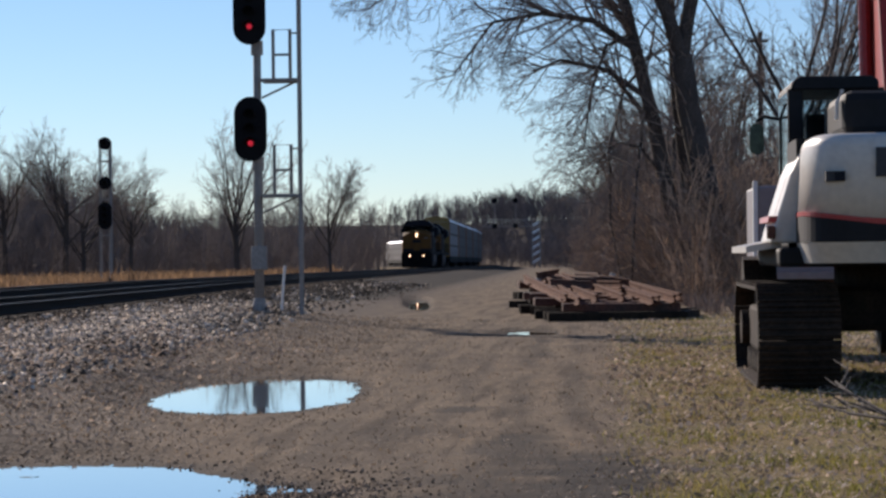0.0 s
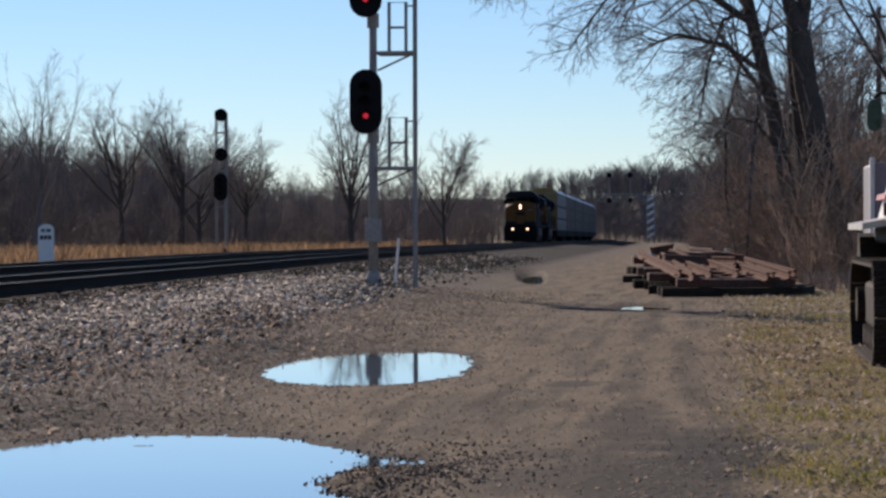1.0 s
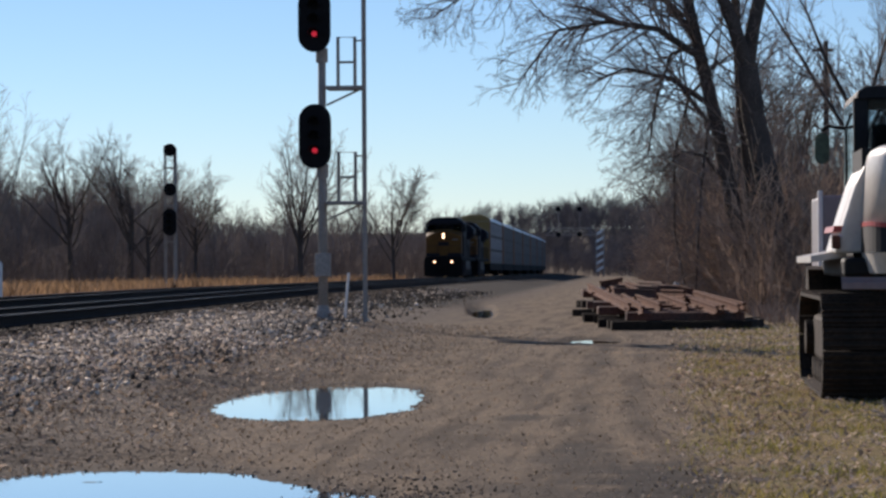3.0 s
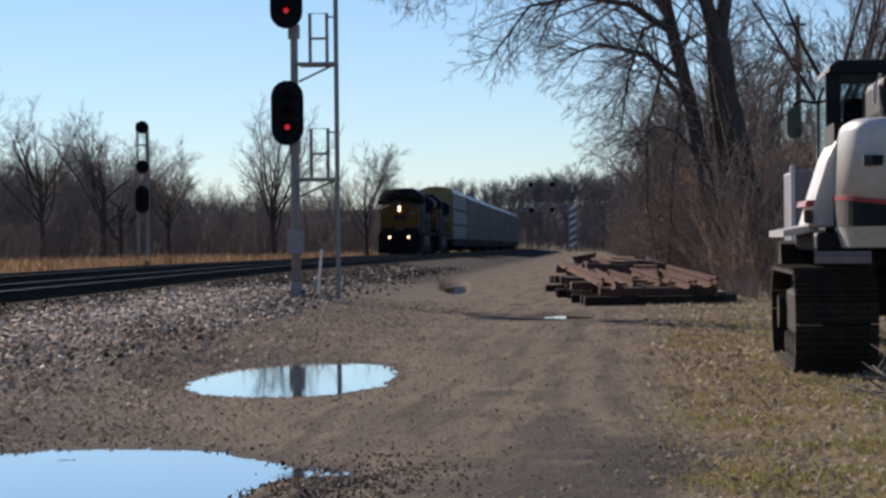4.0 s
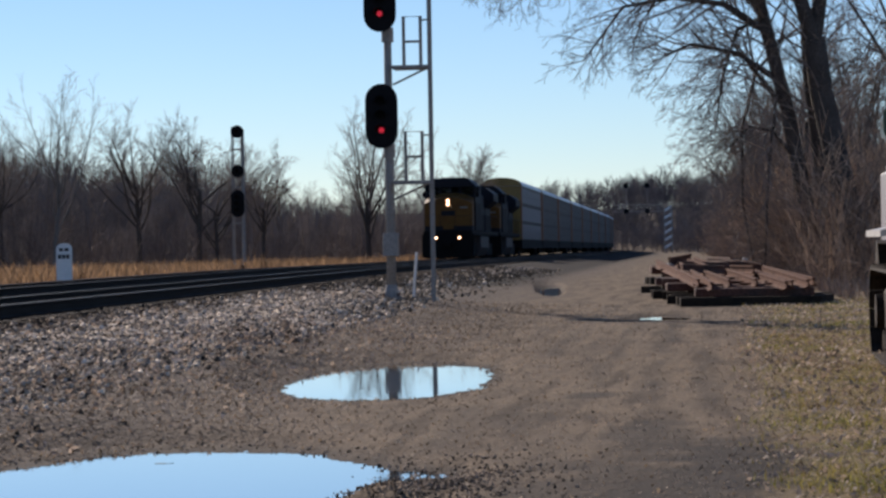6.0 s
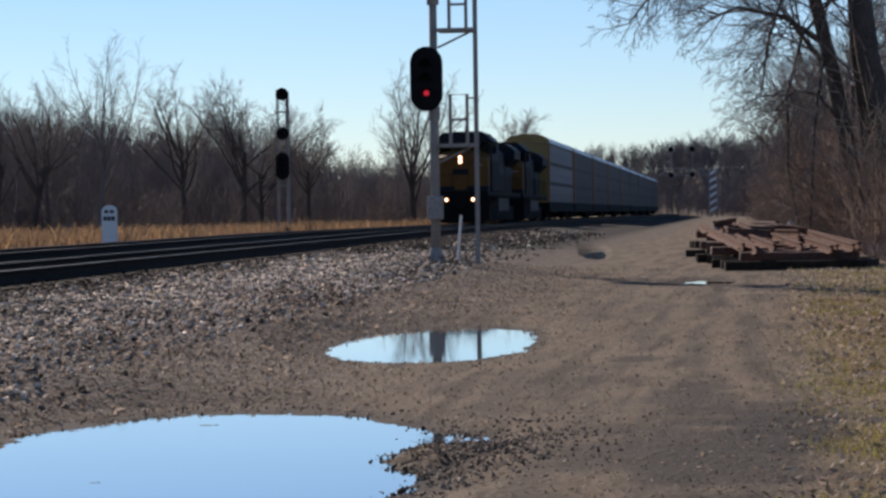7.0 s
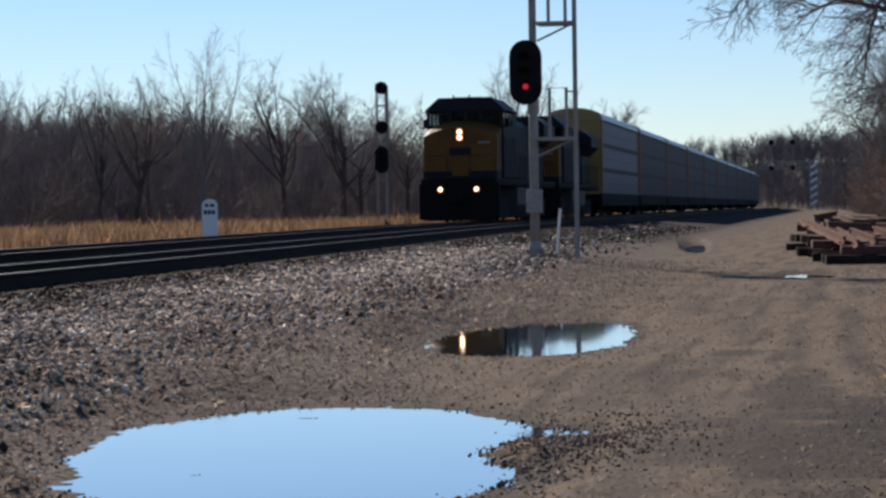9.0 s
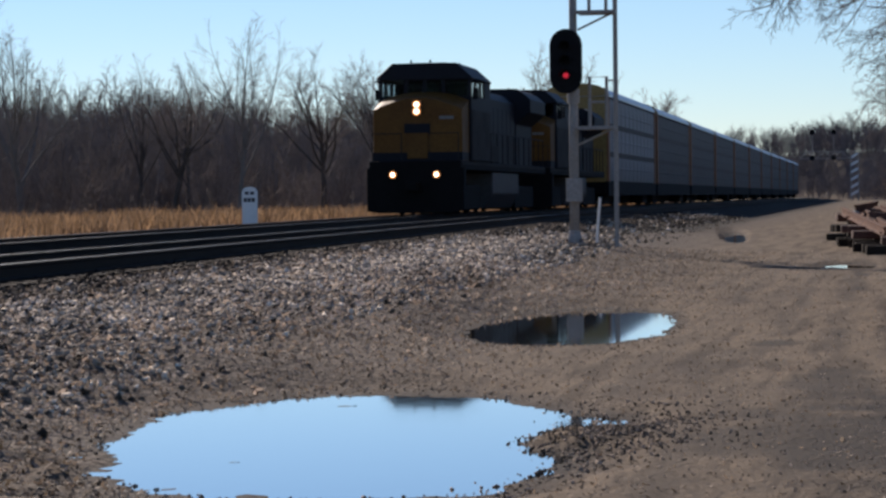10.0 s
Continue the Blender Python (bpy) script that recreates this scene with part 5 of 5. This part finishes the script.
def strew_leaves(name, x, y, size, mat, label, category, seed):
    rng = np.random.default_rng(seed)
    n = len(x)
    flat = np.array([(-1, 0, 0.15), (-0.1, 0.55, 0.0), (1, 0, 0.25), (0.1, -0.55, 0.0)])
    v = np.tile(flat[None], (n, 1, 1)) * rng.uniform(0.6, 1.3, (n, 1, 3))
    tilt = np.stack([rng.normal(0, 0.5, n), rng.normal(0, 0.5, n), rng.uniform(0, 6.3, n)], 1)
    c, si = np.cos(tilt[:, 2])[:, None], np.sin(tilt[:, 2])[:, None]
    v = np.stack([v[:, :, 0] * c - v[:, :, 1] * si, v[:, :, 0] * si + v[:, :, 1] * c, v[:, :, 2] + v[:, :, 0] * tilt[:, :1] + v[:, :, 1] * tilt[:, 1:2]], 2) * size[:, None, None]
    v += np.stack([x, y, ground_height(x, y) + size * 0.5], 1)[:, None]
    f = np.array([(0, 1, 2), (0, 2, 3)])[None] + 4 * np.arange(n)[:, None, None]
    return stuff_mesh(name, v.reshape(-1, 3), f.reshape(-1, 3), mat, label, category)


def puddle_edge(x, y):
    e = np.full(np.shape(x), 9.0)
    for cx, cy, a, b, lean in PUDDLES:
        e = np.minimum(e, np.sqrt(np.abs((x - cx - lean * (y - cy)) / a) ** 2.3 + np.abs((y - cy) / b) ** 2.3))
    return e


def strew_all():
    rng = np.random.default_rng(21)
    # ballast: thick on the shoulder, thinning towards the yard
    n = 56000
    y = 12 + 103 * rng.uniform(0, 1, n) ** 1.6
    u = rng.uniform(1.5, 3.4, n) + rng.exponential(np.interp(y, [30, 50], [0.85, 0.5]), n) * rng.uniform(0, 1.7, n)
    x = line_x(y) + NEAR + u
    keep = (puddle_edge(x, y) > 1.3) & (x / y > -0.42) & (x < -3.2) & (u < 5.2) & (rng.uniform(0, 1, n) < np.interp(y, [44, 56, 64], [1, 0.3, 0.04]))
    keep &= rng.uniform(0, 1, n) < np.interp(u + 0.5 * soft_noise(x, y, 0.5, 8.0), [1.7, 2.2, 2.9], [0.15, 0.4, 1.0])
    strew_stones("ballast", x[keep], y[keep], np.interp(y[keep], [13, 30], [0.88, 1.05]) * (rng.uniform(0.012, 0.034, keep.sum()) + 0.014 * np.clip((y[keep] - 20) / 30, 0, 1)), STONE, "pale grey crushed ballast stones on the track shoulder", "ballast", 3)
    n = 17000
    y = 14 + 90 * rng.uniform(0, 1, n) ** 1.6
    u = 1.5 + rng.exponential(0.9, n)
    x = line_x(y) + NEAR + u
    keep = (puddle_edge(x, y) > 1.3) & (x / y > -0.42) & (x < -3.5) & (u < 5.5)
    strew_stones("shoulder_stones", x[keep], y[keep], rng.uniform(0.014, 0.038, keep.sum()), DIRTSTONE, "dirty brown ballast stones below the track", "ballast", 23)
    # dark bed stones, spread past the near rail where the train's shade falls
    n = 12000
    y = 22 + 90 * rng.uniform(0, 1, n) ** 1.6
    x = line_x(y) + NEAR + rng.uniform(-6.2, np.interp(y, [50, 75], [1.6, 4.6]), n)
    strew_stones("track_bed", x, y, rng.uniform(0.02, 0.045, n), BEDSTONE, "dark track-bed ballast, with the train's shade put into its colour", "ballast", 13)
    # fine gravel in the yard and round the puddles
    n = 30000
    y = 11 + 40 * rng.uniform(0, 1, n) ** 1.5
    x = rng.uniform(-8.5, 0.6, n)
    e = puddle_edge(x, y)
    keep = (e > 0.97) & (rng.uniform(0, 1, n) < np.where(e < 1.3, 0.5, np.where(x < -3.8, 0.45, 0.16)))
    strew_stones("gravel", x[keep], y[keep], rng.uniform(0.004, 0.011, keep.sum()) * np.where(e[keep] < 1.25, 1.25, np.where(x[keep] > -3.2, 0.7, 1)), PEBBLE, "dark wet pebbles strewn over the muddy yard", "gravel", 4)
    m = 2600
    a, r = rng.uniform(0, 6.3, m), np.abs(rng.normal(0, 0.7, m))
    x, y = -1.85 + 0.55 * r * np.cos(a), 14.9 + 1.5 * r * np.sin(a)
    strew_stones("puddle_stones", x, y, rng.uniform(0.003, 0.0115, m), PEBBLE, "wet stones breaking the puddle's surface", "stones", 5, 0.5)
    # a fine litter of leaf and stone chips over the whole yard
    n = 95000
    y = 11 + 45 * rng.uniform(0, 1, n) ** 1.6
    x = rng.uniform(-9.5, 1.2, n)
    keep = (puddle_edge(x, y) > 1.04) & (rng.uniform(0, 1, n) < np.interp(x + 0.8 * soft_noise(x, y, 0.6, 1.0), [-4.5, -2.5, -0.8, 0.2, 1.0], [1.0, 0.35, 0.13, 0.4, 1.0]))
    strew_leaves("yard_litter", x[keep], y[keep], rng.uniform(0.006, 0.019, keep.sum()) * np.interp(x[keep], [-4.5, -2.5], [1.3, 1.0]), CHIP, "fine brown litter of leaf and stone chips on the mud", "litter", 16)
    # leaves on the shoulder and on the grass
    n = 27000
    y = 12 + 68 * rng.uniform(0, 1, n) ** 1.5
    x = line_x(y) + NEAR + rng.uniform(1.6, 4.2, n) + rng.exponential(0.8, n)
    keep = (puddle_edge(x, y) > 1.1) & (x < -3) & (y < 56) & ((y < 42) | (x < line_x(y) + NEAR + 3.8))
    strew_leaves("fallen_leaves", x[keep], y[keep], rng.uniform(0.02, 0.05, keep.sum()) * np.interp(y[keep], [13, 32], [0.6, 1.0]), LEAF, "dry pale leaves lying on the ballast", "leaves", 6)
    n = 30000
    y = 12 + 46 * rng.uniform(0, 1, n) ** 1.4
    x = rng.uniform(-0.1, 7.0, n) ** 1.0
    keep = rng.uniform(0, 1, n) < np.clip((x + 0.1) / 0.6, 0.08, 1)
    strew_leaves("verge_leaves", x[keep], y[keep], rng.uniform(0.014, 0.042, keep.sum()) * np.interp(y[keep], [13, 32], [0.75, 1.1]), LEAF, "dry brown leaves scattered over the grass verge", "leaves", 7)
    n = 95000
    y = 12 + 46 * rng.uniform(0, 1, n) ** 1.5
    x = rng.uniform(-0.1, 7.0, n)
    clump = soft_noise(x, y, 0.9, 2.0)
    keep = rng.uniform(0, 1, n) < np.clip(0.25 + 2.2 * clump, 0.02, 1) * np.clip((x + 0.1) / 0.7, 0, 1)
    strew_blades("verge_grass", x[keep], y[keep], rng.uniform(0.025, 0.085, keep.sum()), rng.uniform(0.006, 0.014, keep.sum()), BLADE, "short patchy green and yellow grass", "grass", 8, 0.7)
    # tall dry grass beyond the tracks
    n = 52000
    y = 58 + 160 * rng.uniform(0, 1, n) ** 1.2
    x = line_x(y) - 3.6 - 36 * rng.uniform(0, 1, n) ** 1.5
    keep = (x / y > -0.42)
    tuft = soft_noise(x, y, 0.3, 6.0)
    keep &= rng.uniform(0, 1, n) < np.clip(0.5 + 1.9 * tuft, 0.05, 1)
    strew_blades("dry_grass", x[keep], y[keep], rng.uniform(0.22, 0.75, keep.sum()) * np.clip(1 + 0.8 * tuft[keep], 0.5, 1.5), rng.uniform(0.03, 0.08, keep.sum()), STRAW, "tall tawny dry grass beyond the tracks", "grass", 9, 0.3)


def floating_leaf(x, y, size, turn):
    """A curled dead leaf on the water."""
    bm = bmesh.new()
    n = 14
    rim = [bm.verts.new((size * math.cos(a) * (1.0 + 0.12 * math.sin(5 * a)), 0.42 * size * math.sin(a), 0.0015 + 0.001 * math.sin(2 * a) ** 2)) for a in np.linspace(0, 2 * math.pi, n, endpoint=False)]
    hub = bm.verts.new((0, 0, 0.002))
    for k in range(n):
        bm.faces.new((rim[k], rim[(k + 1) % n], hub))
    tube([(size, 0, 0.002), (size * 1.5, 0.01, 0.002)], 0.0015, 5, bm)
    ob = part("dead_leaf", bm, INK, None, at=pose(x, y, 0.0, 0, 0, turn))
    tagged(ob, "dark dead leaf floating on the puddle", "leaf", "floating leaves")


def strew_weeds():
    rng = np.random.default_rng(31)
    n = 9000
    y = 56 + 60 * rng.uniform(0, 1, n) ** 1.3
    x = 2.0 - 0.026 * (y - 68) + rng.exponential(1.5, n)
    keep = rng.uniform(0, 1, n) < np.clip(0.5 + 1.5 * soft_noise(x, y, 0.5, 3.0), 0.05, 1)
    strew_blades("roadside_weeds", x[keep], y[keep], rng.uniform(0.12, 0.5, keep.sum()), rng.uniform(0.015, 0.035, keep.sum()), BRUSH, "tall dry weeds at the foot of the brush", "weeds", 12, 0.35)


strew_all()
strew_weeds()
floating_leaf(-3.94, 17.05, 0.055, 5)
floating_leaf(-3.74, 13.45, 0.025, 30)
dead = stuff_mesh("fallen_branch", *limbs_mesh([([Vector((p.x * 0.6, p.z, 0.12 + 0.35 * abs(p.y))) for p in pts], rad, lev) for pts, rad, lev in tree_limbs(61, 2.6, 0.03, dict(SPEC_BUSH, kids=(6, 3)), (0.2, 0))]), BARK, "", "")
dead.matrix_basis = pose(2.35, 19.4, 0.0, 0, 0, 12)
tagged(dead, "dead bare branch lying on the grass verge", "branch")


def lay_ties():
    """Ties under the rails: single ones along the near stretch, the rest joined."""
    for top, off in ((TRACK_NEAR, NEAR), (TRACK_FAR, 0.0)):
        me = mesh_of(box(-1.3, 1.3, -0.115, 0.115, -0.10, 0.075, 0.012), "tie", TIE)
        for k in range(150):
            y = 18 + 0.55 * k
            t = new("tie", me)
            t.parent = top
            t.matrix_basis = pose(float(line_x(y)) + off, y, float(rail_z(y)) - 0.26, 0, 0, 1.07)
        rest = bmesh.new()
        for k in range(500):
            y = 101 + 0.55 * k
            cx, z = float(line_x(y)) + off, float(rail_z(y)) - 0.26
            vs = [rest.verts.new((cx + a, y + b, z + c)) for c in (-0.1, 0.075) for a, b in ((-1.3, -0.11), (1.3, -0.11), (1.3, 0.11), (-1.3, 0.11))]
            for q in ((4, 5, 6, 7), (0, 1, 5, 4), (1, 2, 6, 5), (2, 3, 7, 6), (3, 0, 4, 7)):
                rest.faces.new([vs[w] for w in q])
        part("far_ties", rest, TIE, top)["kind"] = "stuff"


lay_ties()


# ---------- motion ----------
def along(d):
    """Pose of a car whose front is at the distance d along the railway."""
    y = float(d)
    x, z = float(line_x(y)), float(rail_z(y))
    y2 = y + 18
    dx, dz = float(line_x(y2)) - x, float(rail_z(y2)) - z
    return pose(x, y, z, math.degrees(math.atan2(dz, 18)), 0, math.degrees(math.atan2(-dx, 18)))


def motions():
    """The train runs towards the camera at about 18 m/s."""
    train = [(LEAD, 0.0), (SECOND, 22.4)] + [(r, 44.8 + 28.3 * k) for k, r in enumerate(RACKS)]
    for ob, behind in train:
        walk(ob, [(t, along(260.9 - 18.2 * t + behind)) for t in range(11)])


motions()
